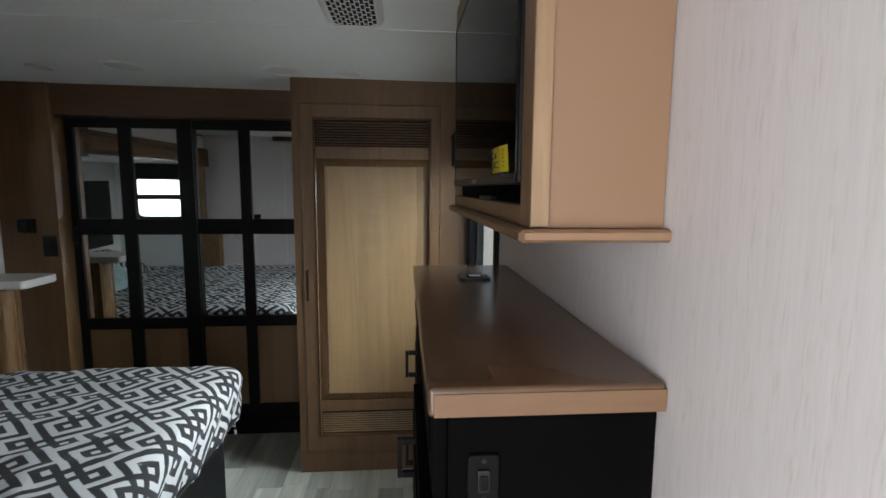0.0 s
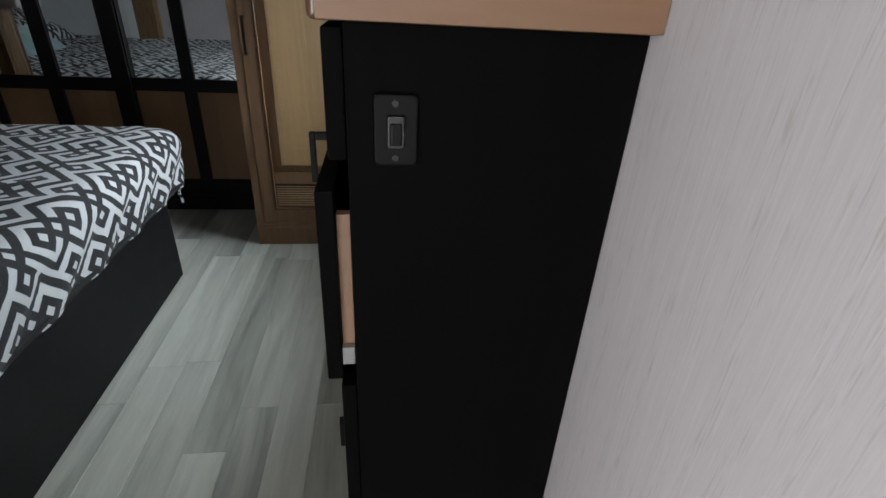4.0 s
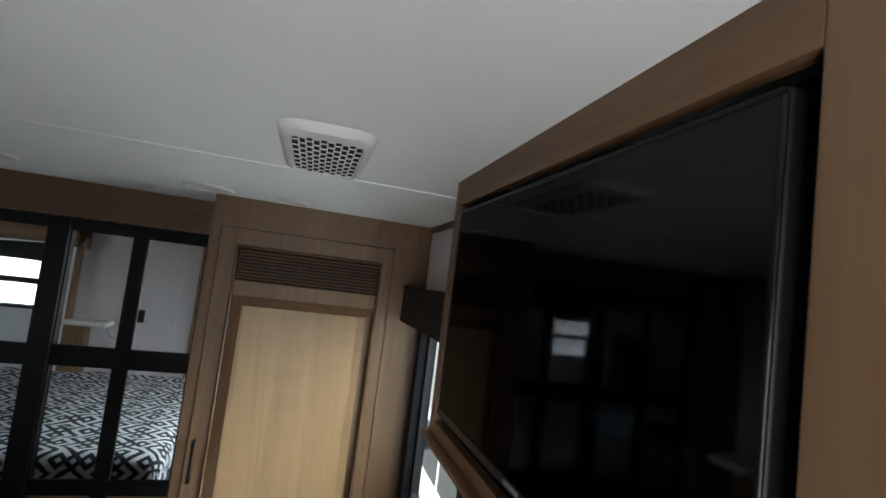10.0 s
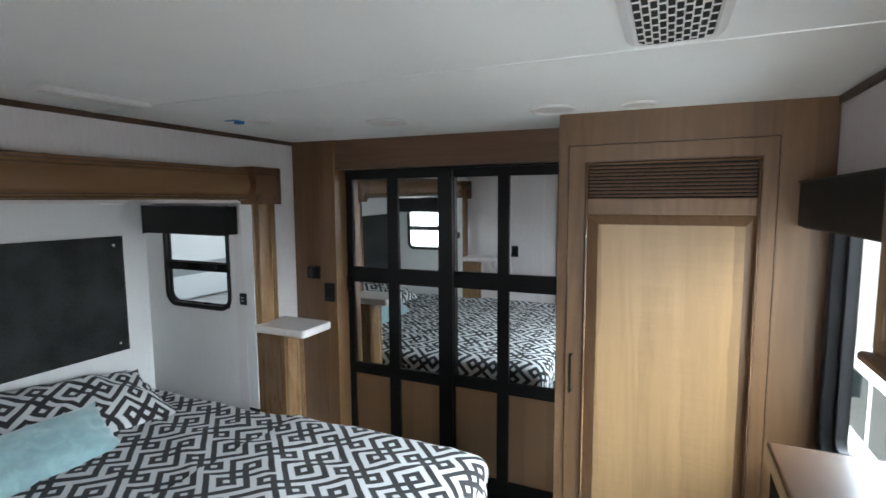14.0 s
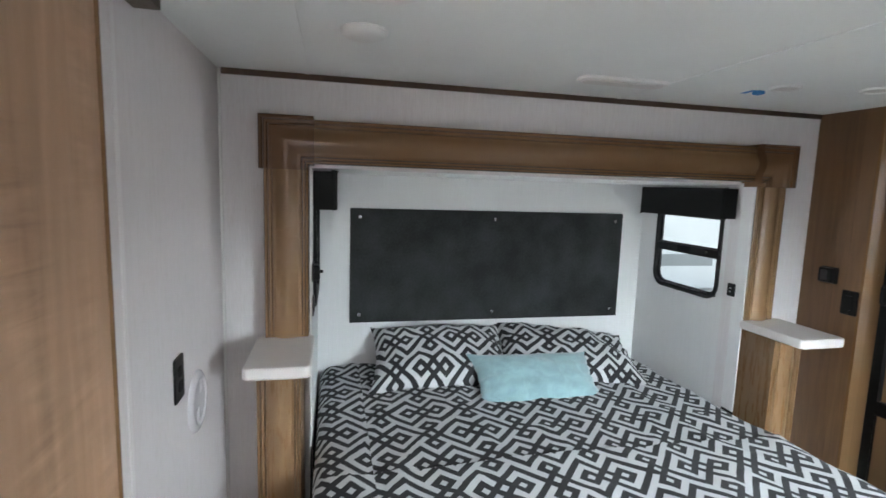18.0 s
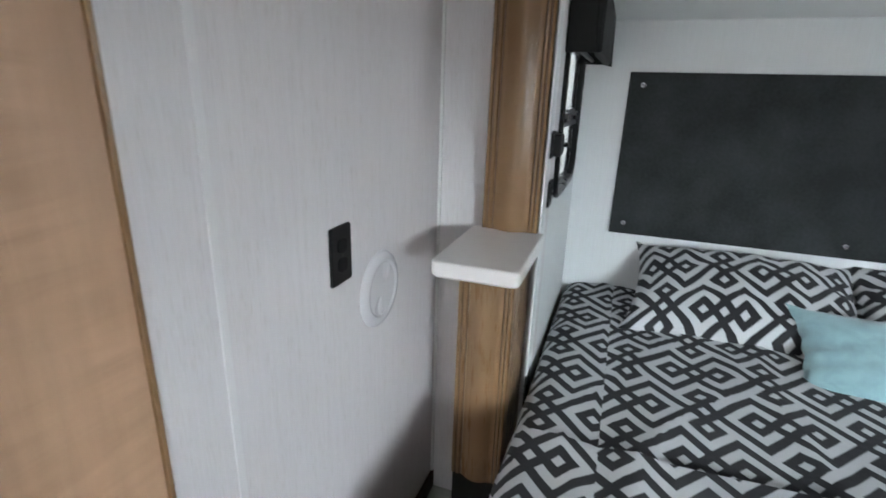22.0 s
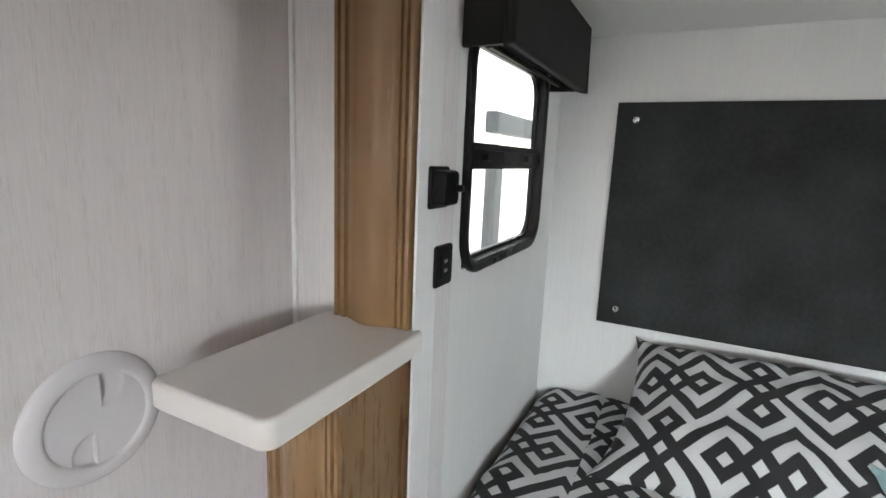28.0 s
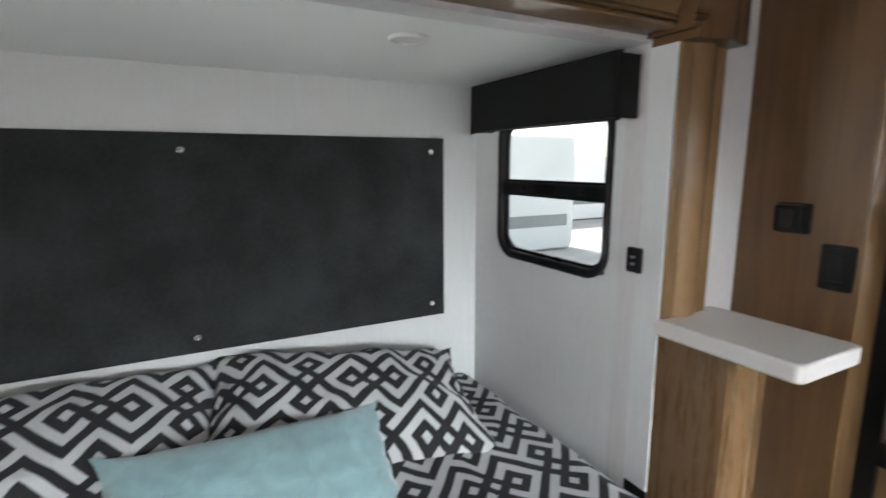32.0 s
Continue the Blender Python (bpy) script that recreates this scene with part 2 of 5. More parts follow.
def plank_vinyl(name):
    """Grey-washed plank; each piece takes its own tone and grain from its object's random number."""
    m, nt, b = shader(name, 0.34)
    rnd = nt.nodes.new("ShaderNodeObjectInfo").outputs["Random"]
    off = node(nt, "ShaderNodeCombineXYZ", {0: calc(nt, "MULTIPLY", rnd, 37.0), 1: calc(nt, "MULTIPLY", rnd, 91.0), 2: rnd}).outputs[0]
    at = node(nt, "ShaderNodeVectorMath", {0: stretched(nt, (1, 0.09, 1)), 1: off}, operation="ADD").outputs[0]
    g1 = node(nt, "ShaderNodeTexNoise", {"Vector": at, "Scale": 26.0, "Detail": 7.0, "Roughness": 0.65, "Distortion": 0.4})
    g2 = node(nt, "ShaderNodeTexNoise", {"Vector": at, "Scale": 180.0, "Detail": 3.0})
    wash = node(nt, "ShaderNodeTexNoise", {"Vector": at, "Scale": 9.0, "Detail": 4.0, "Distortion": 1.2})
    f = calc(nt, "ADD", calc(nt, "MULTIPLY", g1.outputs[0], 0.6), calc(nt, "MULTIPLY", rnd, 0.55))
    f = calc(nt, "ADD", f, calc(nt, "MULTIPLY", g2.outputs[0], 0.1))
    f = calc(nt, "ADD", f, calc(nt, "MULTIPLY", wash.outputs[0], 1.1))
    nt.links.new(blend(nt, span(nt, f, 0.75, 1.65), (0.63, 0.64, 0.57), (0.20, 0.204, 0.174)), b.inputs["Base Color"])
    relief(nt, b, g2.outputs[0], 0.15, 0.001)
    return m


def board_grey(name):
    m, nt, b = shader(name, 0.62)
    n1 = node(nt, "ShaderNodeTexNoise", {"Vector": stretched(nt, (1, 1, 1)), "Scale": 5.0, "Detail": 4.0})
    n2 = node(nt, "ShaderNodeTexNoise", {"Vector": stretched(nt, (1, 1, 1)), "Scale": 90.0, "Detail": 5.0})
    f = calc(nt, "ADD", n1.outputs[0], calc(nt, "MULTIPLY", n2.outputs[0], 0.35))
    nt.links.new(blend(nt, span(nt, f, 0.5, 0.95), (0.0105, 0.0113, 0.0113), (0.0315, 0.0350, 0.0355)), b.inputs["Base Color"])
    nt.links.new(span(nt, n1.outputs[0], 0.3, 0.7, 0.5, 0.72), b.inputs["Roughness"])
    relief(nt, b, n2.outputs[0], 0.15, 0.001)
    return m


WOOD = wood("maple_veneer", (0.158, 0.083, 0.035), (0.066, 0.032, 0.012), steps=0.3)
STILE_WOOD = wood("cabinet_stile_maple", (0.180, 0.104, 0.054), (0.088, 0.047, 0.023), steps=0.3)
WOOD_PALE = wood("pale_maple_panel", (0.290, 0.180, 0.084), (0.112, 0.062, 0.025), rough=0.38, fine=0.30, figure=2.6, rings_in=3.0, bend=2.4, depth=1.25, steps=0.42, strip=0.14, curl=0.25)
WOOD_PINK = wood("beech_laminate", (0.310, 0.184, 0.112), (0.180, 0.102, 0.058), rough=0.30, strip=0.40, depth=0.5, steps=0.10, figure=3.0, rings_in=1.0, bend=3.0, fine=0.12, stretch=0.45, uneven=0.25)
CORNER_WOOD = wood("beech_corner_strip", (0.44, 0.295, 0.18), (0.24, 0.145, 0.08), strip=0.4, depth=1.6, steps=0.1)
WOOD_X = wood("maple_veneer_lengthwise", (0.165, 0.088, 0.040), (0.074, 0.036, 0.016), axis="y")
WOOD_H = wood("maple_veneer_across", (0.125, 0.062, 0.030), (0.062, 0.029, 0.013), axis="x")
EDGE_WOOD = wood("counter_edge_band", (0.225, 0.125, 0.070), (0.155, 0.082, 0.044), axis="x", strip=0.4, depth=0.7, steps=0.1)
TOP_WOOD = wood("counter_laminate", (0.130, 0.072, 0.040), (0.085, 0.045, 0.024), axis="y", strip=0.16, rough=0.20, depth=0.3, uneven=0.0)
PANEL_WOOD = wood("closet_panel_maple", (0.205, 0.120, 0.060), (0.105, 0.057, 0.027), strip=0.11, depth=0.8, steps=0.3, fine=0.3, figure=2.5, rings_in=4.0)
WOOD_DOOR = wood("figured_door_veneer", (0.440, 0.270, 0.168), (0.200, 0.116, 0.065), strip=0.19, depth=1.1, steps=0.15, figure=1.7, rings_in=5.0, bend=2.8, fine=0.25, curl=0.95, leaf=0.069)
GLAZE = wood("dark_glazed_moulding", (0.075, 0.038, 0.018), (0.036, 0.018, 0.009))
TRIM_WOOD = wood("stained_maple_trim", (0.205, 0.120, 0.058), (0.140, 0.077, 0.034), strip=0.6, rough=0.23, depth=0.55, fine=0.22, figure=1.6, rings_in=2.0, bend=1.6)
TRIM_WOOD_Y = wood("stained_maple_trim_across", (0.205, 0.120, 0.058), (0.140, 0.077, 0.034), axis="y", strip=0.6, rough=0.23, depth=0.55, fine=0.22, figure=1.6, rings_in=2.0, bend=1.6)
CAP_WOOD = wood("dark_stained_corner_maple", (0.128, 0.067, 0.031), (0.070, 0.034, 0.015), strip=0.6, rough=0.20, depth=0.8, fine=0.2, figure=2.6, rings_in=3.0)
BEAD_WOOD = wood("glossy_dark_bead", (0.110, 0.060, 0.030), (0.060, 0.031, 0.015), strip=0.6, rough=0.24)
BLACK_WOOD = wood("black_stained_wood", (0.0024, 0.0023, 0.0025), (0.0012, 0.0012, 0.0013), rough=0.68, uneven=0.3)
PAPER = wallpaper("linen_wall_board", (0.650, 0.608, 0.614), (0.42, 0.365, 0.335), 0.38, 0.14)
WEST_PAPER = wallpaper("pale_linen_wall_board", (0.66, 0.64, 0.645), (0.52, 0.48, 0.46), 0.55)
LOWER_WOOD = wood("stained_post_wood", (0.185, 0.108, 0.052), (0.110, 0.060, 0.026), strip=0.5, rough=0.28, depth=0.6, fine=0.14, figure=1.8, rings_in=2.5, bend=1.6)
WHITE_WALL = wallpaper("white_wall_board", (0.70, 0.71, 0.71), (0.60, 0.605, 0.605), 0.3, 0.1)
SEAM_STRIP = plain("pale_seam_strip", (0.68, 0.65, 0.65), 0.3, vary=0.04)
CEIL = plain("ceiling_board", (0.80, 0.81, 0.80), 0.7, vary=0.05, size=2.5)
COVER_PLASTIC = plain("pale_glossy_plastic", (0.60, 0.575, 0.592), 0.20, vary=0.03, bump=0.0)
WHITE_PLASTIC = plain("white_plastic", (0.74, 0.735, 0.72), 0.35, vary=0.06)
SOLID_WHITE = shader("white_solid_surface", 0.32, 0.0, (0.64, 0.61, 0.59))[0]
BLACK_PLASTIC = plain("black_plastic", (0.008, 0.008, 0.009), 0.40, vary=0.3)
WINDOW_BLACK = plain("glossy_black_window_frame", (0.010, 0.010, 0.011), 0.28, vary=0.25)
BLACK_FRAME = plain("black_satin_frame", (0.010, 0.010, 0.011), 0.42, vary=0.3)
BED_BLACK = plain("black_bed_vinyl", (0.0065, 0.0065, 0.0070), 0.6, vary=0.3, size=9.0, bump=0.15)
CHARCOAL = plain("charcoal_vinyl", (0.014, 0.014, 0.014), 0.6, vary=0.25, size=12.0, bump=0.2)
DARK_GAP = plain("dark_lining", (0.008, 0.008, 0.008), 0.9)
STEEL = plain("zinc_steel", (0.45, 0.46, 0.47), 0.42, 1.0)
CHROME = plain("chrome", (0.50, 0.50, 0.51), 0.20, 1.0)
HANDLE_BLACK = plain("black_powder_coat", (0.006, 0.006, 0.006), 0.5, vary=0.2)
BRONZE = plain("dark_bronze", (0.008, 0.007, 0.006), 0.40, 0.15)
LABEL_GREY = plain("dull_grey_mark", (0.22, 0.22, 0.23), 0.4)
BEZEL_GREY = plain("dark_grey_plastic", (0.011, 0.011, 0.012), 0.4)
GLOSS_BLACK = plain("glossy_black_edge", (0.006, 0.006, 0.007), 0.05, vary=0.2, bump=0.0)
SCREEN = plain("tv_glass", (0.004, 0.004, 0.005), 0.05, vary=0.2, bump=0.0)
YELLOW = plain("yellow_card", (0.80, 0.66, 0.03), 0.55, vary=0.08)
INK = plain("black_ink", (0.015, 0.015, 0.012), 0.6)
BLUE_TAPE = plain("blue_masking_tape", (0.03, 0.22, 0.55), 0.7)
BOARD = board_grey("charcoal_board")
FABRIC = key_fabric("black_white_fret_fabric", (0.52, 0.525, 0.535), (0.010, 0.010, 0.0115), 0.190)
TEAL = plush("aqua_plush", (0.240, 0.385, 0.405))
PLANK = plank_vinyl("grey_plank_vinyl")
RAW_PLY = wood("raw_drawer_ply", (0.29, 0.175, 0.11), (0.20, 0.118, 0.072), axis="x", depth=0.6)
GROUND_MAT = plain("gravel_lot", (0.56, 0.55, 0.52), 0.95, vary=0.25, size=1.2, bump=0.3)
SHELL = plain("white_gelcoat", (0.78, 0.79, 0.80), 0.3, vary=0.06, size=1.0)
SHELL_DULL = plain("weathered_grey_gelcoat", (0.52, 0.55, 0.56), 0.45, vary=0.1, size=1.0)
SHELL_GREY = plain("grey_gelcoat_band", (0.19, 0.21, 0.22), 0.35, vary=0.15, size=1.0)
MAST_GREY = plain("dull_grey_mast", (0.085, 0.095, 0.100), 0.5, vary=0.15, size=2.0)
RUBBER = plain("tyre_rubber", (0.02, 0.02, 0.02), 0.8)
DARK_GLASS = plain("tinted_glass", (0.02, 0.03, 0.032), 0.06, vary=0.1, bump=0.0)


def mirror_material():
    m, nt, b = shader("mirror_silvering", 0.015, 1.0, (0.80, 0.83, 0.83))
    n = node(nt, "ShaderNodeTexNoise", {"Vector": stretched(nt, (1, 1, 1)), "Scale": 9.0, "Detail": 3.0})
    nt.links.new(span(nt, n.outputs[0], 0.35, 0.75, 0.008, 0.03), b.inputs["Roughness"])
    return m


def glass_material():
    m, nt, b = shader("window_glass", 0.0, 0.0, (0.93, 0.97, 0.97))
    b.inputs["Transmission Weight"].default_value, b.inputs["IOR"].default_value = 1.0, 1.08
    return m


MIRROR, GLASS = mirror_material(), glass_material()

tv_face = shader("tv_screen_coating", 0.05, 1.0, (0.034, 0.034, 0.037))
tv_face[2].inputs["Specular Tint"].default_value = (0.48, 0.48, 0.48, 1.0)
TV_FACE = tv_face[0]
for dull in (BLACK_WOOD, HANDLE_BLACK, WINDOW_BLACK, BLACK_FRAME, CHARCOAL, BOARD, BED_BLACK):
    dull.node_tree.nodes["Principled BSDF"].inputs["Specular IOR Level"].default_value = 0.12
TOP_WOOD.node_tree.nodes["Principled BSDF"].inputs["Specular IOR Level"].default_value = 0.75
BLACK_PLASTIC.node_tree.nodes["Principled BSDF"].inputs["Specular IOR Level"].default_value = 0.2
GLOSS_BLACK.node_tree.nodes["Principled BSDF"].inputs["Specular IOR Level"].default_value = 0.2
BLACK_WOOD.node_tree.nodes["Principled BSDF"].inputs["Specular IOR Level"].default_value = 0.05


# building helpers
PLACE = {}


def box(bm, x0, x1, y0, y1, z0, z1):
    v = [bm.verts.new(p) for p in ((x0, y0, z0), (x1, y0, z0), (x1, y1, z0), (x0, y1, z0), (x0, y0, z1), (x1, y0, z1), (x1, y1, z1), (x0, y1, z1))]
    for q in ((0, 3, 2, 1), (4, 5, 6, 7), (0, 1, 5, 4), (1, 2, 6, 5), (2, 3, 7, 6), (3, 0, 4, 7)):
        bm.faces.new([v[i] for i in q])
    return bm


def block(x0, x1, y0, y1, z0, z1, edge=0.002, seg=2):
    bm = box(bmesh.new(), x0, x1, y0, y1, z0, z1)
    if edge:
        bmesh.ops.bevel(bm, geom=bm.edges[:], offset=edge, segments=seg, affect="EDGES", profile=0.6)
    return bm


def weigh_normals(me, sharp):
    """Corner normals weighted by face area, so that broad faces stay flat beside their narrow bevels."""
    around = [[] for _ in me.vertices]
    faces = [(p.normal.copy(), p.area, tuple(p.vertices)) for p in me.polygons]
    for n, a, verts in faces:
        for v in verts:
            around[v].append((n, n * a))
    limit, corners = math.cos(radians(sharp)), []
    for n, a, verts in faces:
        for v in verts:
            total = Vector()
            for other, weighted in around[v]:
                if n.dot(other) > limit:
                    total += weighted
            corners.append(total.normalized() if total.length else n)
    me.normals_split_custom_set(corners)


def finish(name, bm, material, sharp=38):
    bmesh.ops.recalc_face_normals(bm, faces=bm.faces[:])
    me = bpy.data.meshes.new(name)
    for f in bm.faces:
        f.smooth = True
    bm.to_mesh(me)
    bm.free()
    me.set_sharp_from_angle(angle=radians(sharp))
    if len(me.polygons) < 3000:
        weigh_normals(me, sharp)
    me.materials.append(material)
    return me


def thing(name, label, category, at, group="", kind=""):
    ob = new(name)
    ob.empty_display_size = 0.05
    ob.location = at
    PLACE[ob] = Vector(at)
    return tagged(ob, label, category, group, kind)


def part(name, bm, material, parent, label="", sharp=38):
    """One mesh under a thing or a part, from world coordinates."""
    base = PLACE[parent]
    bmesh.ops.translate(bm, verts=bm.verts[:], vec=-base)
    ob = new(name, finish(name, bm, material, sharp))
    ob.parent = parent
    PLACE[ob] = base
    return tagged(ob, label)


def solid(name, bm, material, label, category, group="", kind="", sharp=38, at=None):
    """A thing of one mesh; its origin at its lowest middle point."""
    if at is None:
        xs, ys, zs = ([v.co[i] for v in bm.verts] for i in range(3))
        at = Vector(((min(xs) + max(xs)) / 2, (min(ys) + max(ys)) / 2, min(zs)))
    bmesh.ops.translate(bm, verts=bm.verts[:], vec=-Vector(at))
    ob = new(name, finish(name, bm, material, sharp))
    ob.location = at
    PLACE[ob] = Vector(at)
    return tagged(ob, label, category, group, kind)


def slab(u, v, d0, d1, holes, to):
    """A wall slab with rectangular openings. to(u, v, d) gives the world point."""
    us = sorted({*u, *(h[0] for h in holes), *(h[1] for h in holes)})
    vs = sorted({*v, *(h[2] for h in holes), *(h[3] for h in holes)})

    def full(i, j):
        if not (0 <= i < len(us) - 1 and 0 <= j < len(vs) - 1):
            return False
        mu, mv = (us[i] + us[i + 1]) / 2, (vs[j] + vs[j + 1]) / 2
        return not any(h[0] < mu < h[1] and h[2] < mv < h[3] for h in holes)

    bm = bmesh.new()

    def quad(*pts):
        bm.faces.new([bm.verts.new(to(*p)) for p in pts])

    for i in range(len(us) - 1):
        for j in range(len(vs) - 1):
            if not full(i, j):
                continue
            a, b, c, d = us[i], us[i + 1], vs[j], vs[j + 1]
            quad((a, c, d0), (b, c, d0), (b, d, d0), (a, d, d0))
            quad((a, c, d1), (b, c, d1), (b, d, d1), (a, d, d1))
            for di, dj, p, q in ((-1, 0, (a, c), (a, d)), (1, 0, (b, c), (b, d)), (0, -1, (a, c), (b, c)), (0, 1, (a, d), (b, d))):
                if not full(i + di, j + dj):
                    quad((*p, d0), (*q, d0), (*q, d1), (*p, d1))
    bmesh.ops.remove_doubles(bm, verts=bm.verts[:], dist=1e-5)
    return bm


def on_x(x0, sign=1):
    return lambda u, v, d: (x0 + sign * d, u, v)


def on_y(y0, sign=1):
    return lambda u, v, d: (u, y0 + sign * d, v)


def on_z(z0, sign=1):
    return lambda u, v, d: (u, v, z0 + sign * d)


def rounded(u0, u1, v0, v1, r, n=5):
    """Outline of a rounded rectangle."""
    out = []
    for cu, cv, a in ((u1 - r, v1 - r, 0), (u0 + r, v1 - r, 90), (u0 + r, v0 + r, 180), (u1 - r, v0 + r, 270)):
        for k in range(n + 1):
            t = radians(a + 90 * k / n)
            out.append((cu + r * math.cos(t), cv + r * math.sin(t)))
    return out


def circle(cu, cv, r, n=28, ru=None):
    return [(cu + r * math.cos(2 * math.pi * k / n), cv + (ru or r) * math.sin(2 * math.pi * k / n)) for k in range(n)]


def loft(loops, to, caps=(True, True), bm=None):
    """Skin through loops of (outline, depth), all with the same count."""
    bm = bm or bmesh.new()
    rings = [[bm.verts.new(to(u, v, d)) for u, v in line] for line, d in loops]
    n = len(rings[0])
    for a, b in zip(rings, rings[1:]):
        for k in range(n):
            bm.faces.new((a[k], a[(k + 1) % n], b[(k + 1) % n], b[k]))
    for cap, ring in zip(caps, (rings[0], rings[-1])):
        if cap:
            bm.faces.new(ring)
    return bm


def inset(line, by):
    cu, cv = (sum(p[i] for p in line) / len(line) for i in (0, 1))
    hu, hv = max(abs(p[0] - cu) for p in line), max(abs(p[1] - cv) for p in line)
    return [(cu + (p[0] - cu) * (1 - by / hu), cv + (p[1] - cv) * (1 - by / hv)) for p in line]


def plate(u0, u1, v0, v1, r, d, soft, to):
    """A flat plate with rounded corners and a softened front edge."""
    line = rounded(u0, u1, v0, v1, r)
    return loft([(line, 0), (line, d - soft), (inset(line, soft * 0.35), d - soft * 0.3), (inset(line, soft), d)], to)


def disc(cu, cv, r, d, soft, to, n=28):
    line = circle(cu, cv, r, n)
    return loft([(line, 0), (line, d - soft), (inset(line, soft * 0.35), d - soft * 0.3), (inset(line, soft), d)], to)


def ring(outer, inner, d0, d1, to, soft=0.003):
    """A frame between two outlines of the same count, from depth d0 to d1."""
    return loft([(inner, d0), (outer, d0), (outer, d1 - soft), (inset(outer, soft), d1), (inset(inner, -soft), d1), (inner, d1 - soft), (inner, d0)], to, (False, False))


def sweep(profile, p0, p1, across, out):
    """A straight moulding: profile points (a, b) along across and out, from p0 to p1."""
    bm = bmesh.new()
    p0, p1, across, out = (Vector(v) for v in (p0, p1, across, out))
    rows = [[bm.verts.new(p + across * a + out * b) for a, b in profile] for p in (p0, p1)]
    n = len(profile)
    for k in range(n):
        bm.faces.new((rows[0][k], rows[0][(k + 1) % n], rows[1][(k + 1) % n], rows[1][k]))
    bm.faces.new(rows[0])
    bm.faces.new(rows[1])
    return bm


def pipe(points, r, n=8):
    """A round bar along points."""
    bm = bmesh.new()
    pts = [Vector(p) for p in points]
    rows = []
    for i, p in enumerate(pts):
        d = (pts[min(i + 1, len(pts) - 1)] - pts[max(i - 1, 0)]).normalized()
        s = d.cross(Vector((0.31, 0.77, 0.55))).normalized()
        t = d.cross(s)
        rows.append([bm.verts.new(p + r * (math.cos(2 * math.pi * k / n) * s + math.sin(2 * math.pi * k / n) * t)) for k in range(n)])
    for a, b in zip(rows, rows[1:]):
        for k in range(n):
            bm.faces.new((a[k], a[(k + 1) % n], b[(k + 1) % n], b[k]))
    bm.faces.new(rows[0])
    bm.faces.new(rows[-1])
    return bm


def lettering(name, text, size, material, parent, pose_at, label=""):
    cu = bpy.data.curves.new(name, "FONT")
    cu.body, cu.size, cu.align_x, cu.align_y, cu.extrude = text, size, "CENTER", "CENTER", 0.0002
    tmp = bpy.data.objects.new(name, cu)
    me = bpy.data.meshes.new_from_object(tmp)
    bpy.data.objects.remove(tmp)
    me.transform(Matrix.Translation(-PLACE[parent]) @ pose_at)
    me.materials.append(material)
    ob = new(name, me)
    ob.parent = parent
    PLACE[ob] = PLACE[parent]
    return tagged(ob, label)


# the room: floor plan in metres
XW, XE = 0.727, 3.105            # slide-out wall and outer side wall
YS, YN = 0.0, 2.677              # door wall and closet front
CZ = 1.936                       # top of the walls, at the slide-out side
SX, SY0, SY1, SZ = 0.0, 0.315, 2.196, 1.606   # slide-out recess: back, sides, ceiling
HY = -1.46                       # end of the hall behind the door


def cz(x):
    """Height of the ceiling, which falls a little towards the outer side wall."""
    return 1.9190 + 0.0095 * (2.4 - x)


DOOR0 = 2.34                     # doorway edge; it reaches to the outer wall

solid("floor", block(-0.06, 3.17, HY - 0.05, 2.85, -0.05, -0.004, 0), DARK_GAP, "dark sub-floor under grey plank vinyl", "floor", kind="structure", at=(0, 0, 0))
ceil = bmesh.new()
box(ceil, XW - 0.06, 3.17, HY - 0.05, 2.85, 0, 0.06)
for y in (0.300, 1.535):
    box(ceil, XW, XE, y - 0.009, y + 0.009, -0.0025, 0.001)
for v in ceil.verts:
    v.co.z += cz(v.co.x)
solid("ceiling", ceil, CEIL, "pale grey-white ceiling board with raised seam strips", "ceiling", kind="structure", at=(0, 0, CZ))
solid("ceiling_slide", block(-0.06, XW - 0.062, SY0 - 0.06, SY1 + 0.06, SZ, SZ + 0.05, 0), CEIL, "low pale ceiling of the slide-out bed recess", "ceiling", kind="structure", at=(0, 0, SZ))

WIN_N = (0.155, 0.638, 1.048, 1.505)     # x0, x1, z0, z1
WIN_S = (0.160, 0.640, 1.048, 1.505)
WIN_E = (1.525, 2.245, 0.800, 1.600)     # y0, y1, z0, z1


def hole(w, m=0.022):
    return (w[0] + m, w[1] - m, w[2] + m, w[3] - m)


solid("wall_east", slab((HY, YN + 0.14), (0, CZ), 0, 0.06, [hole(WIN_E)], on_x(XE)), PAPER, "pinkish-grey linen-print wall board", "wall", kind="structure", at=(XE, 0, 0))
solid("wall_south", slab((XW - 0.06, DOOR0), (0, CZ), 0, 0.04, [], on_y(YS, -1)), PAPER, "pale linen-print wall board beside the sliding door", "wall", kind="structure", at=(1.5, 0, 0))
solid("wall_south_head", slab((DOOR0, XE), (1.86, CZ), 0, 0.04, [], on_y(YS, -1)), PAPER, "narrow wall strip above the doorway", "wall", kind="structure", at=(2.7, 0, 1.86))
solid("wall_north", slab((XW - 0.06, XE), (0, CZ), 0, 0.05, [], on_y(2.80)), DARK_GAP, "dark back wall inside the closet", "wall", kind="structure", at=(1.5, 2.8, 0))
solid("wall_west", slab((YS, 2.80), (0, CZ), 0, 0.06, [(SY0, SY1, -1, SZ)], on_x(XW, -1)), WEST_PAPER, "off-white wall around the bed recess", "wall", kind="structure", at=(XW, 1.2, 0))
solid("wall_slide_west", slab((SY0 - 0.06, SY1 + 0.06), (0, SZ), 0, 0.05, [], on_x(SX, -1)), WHITE_WALL, "white wall behind the headboard", "wall", kind="structure", at=(0, 1.2, 0))
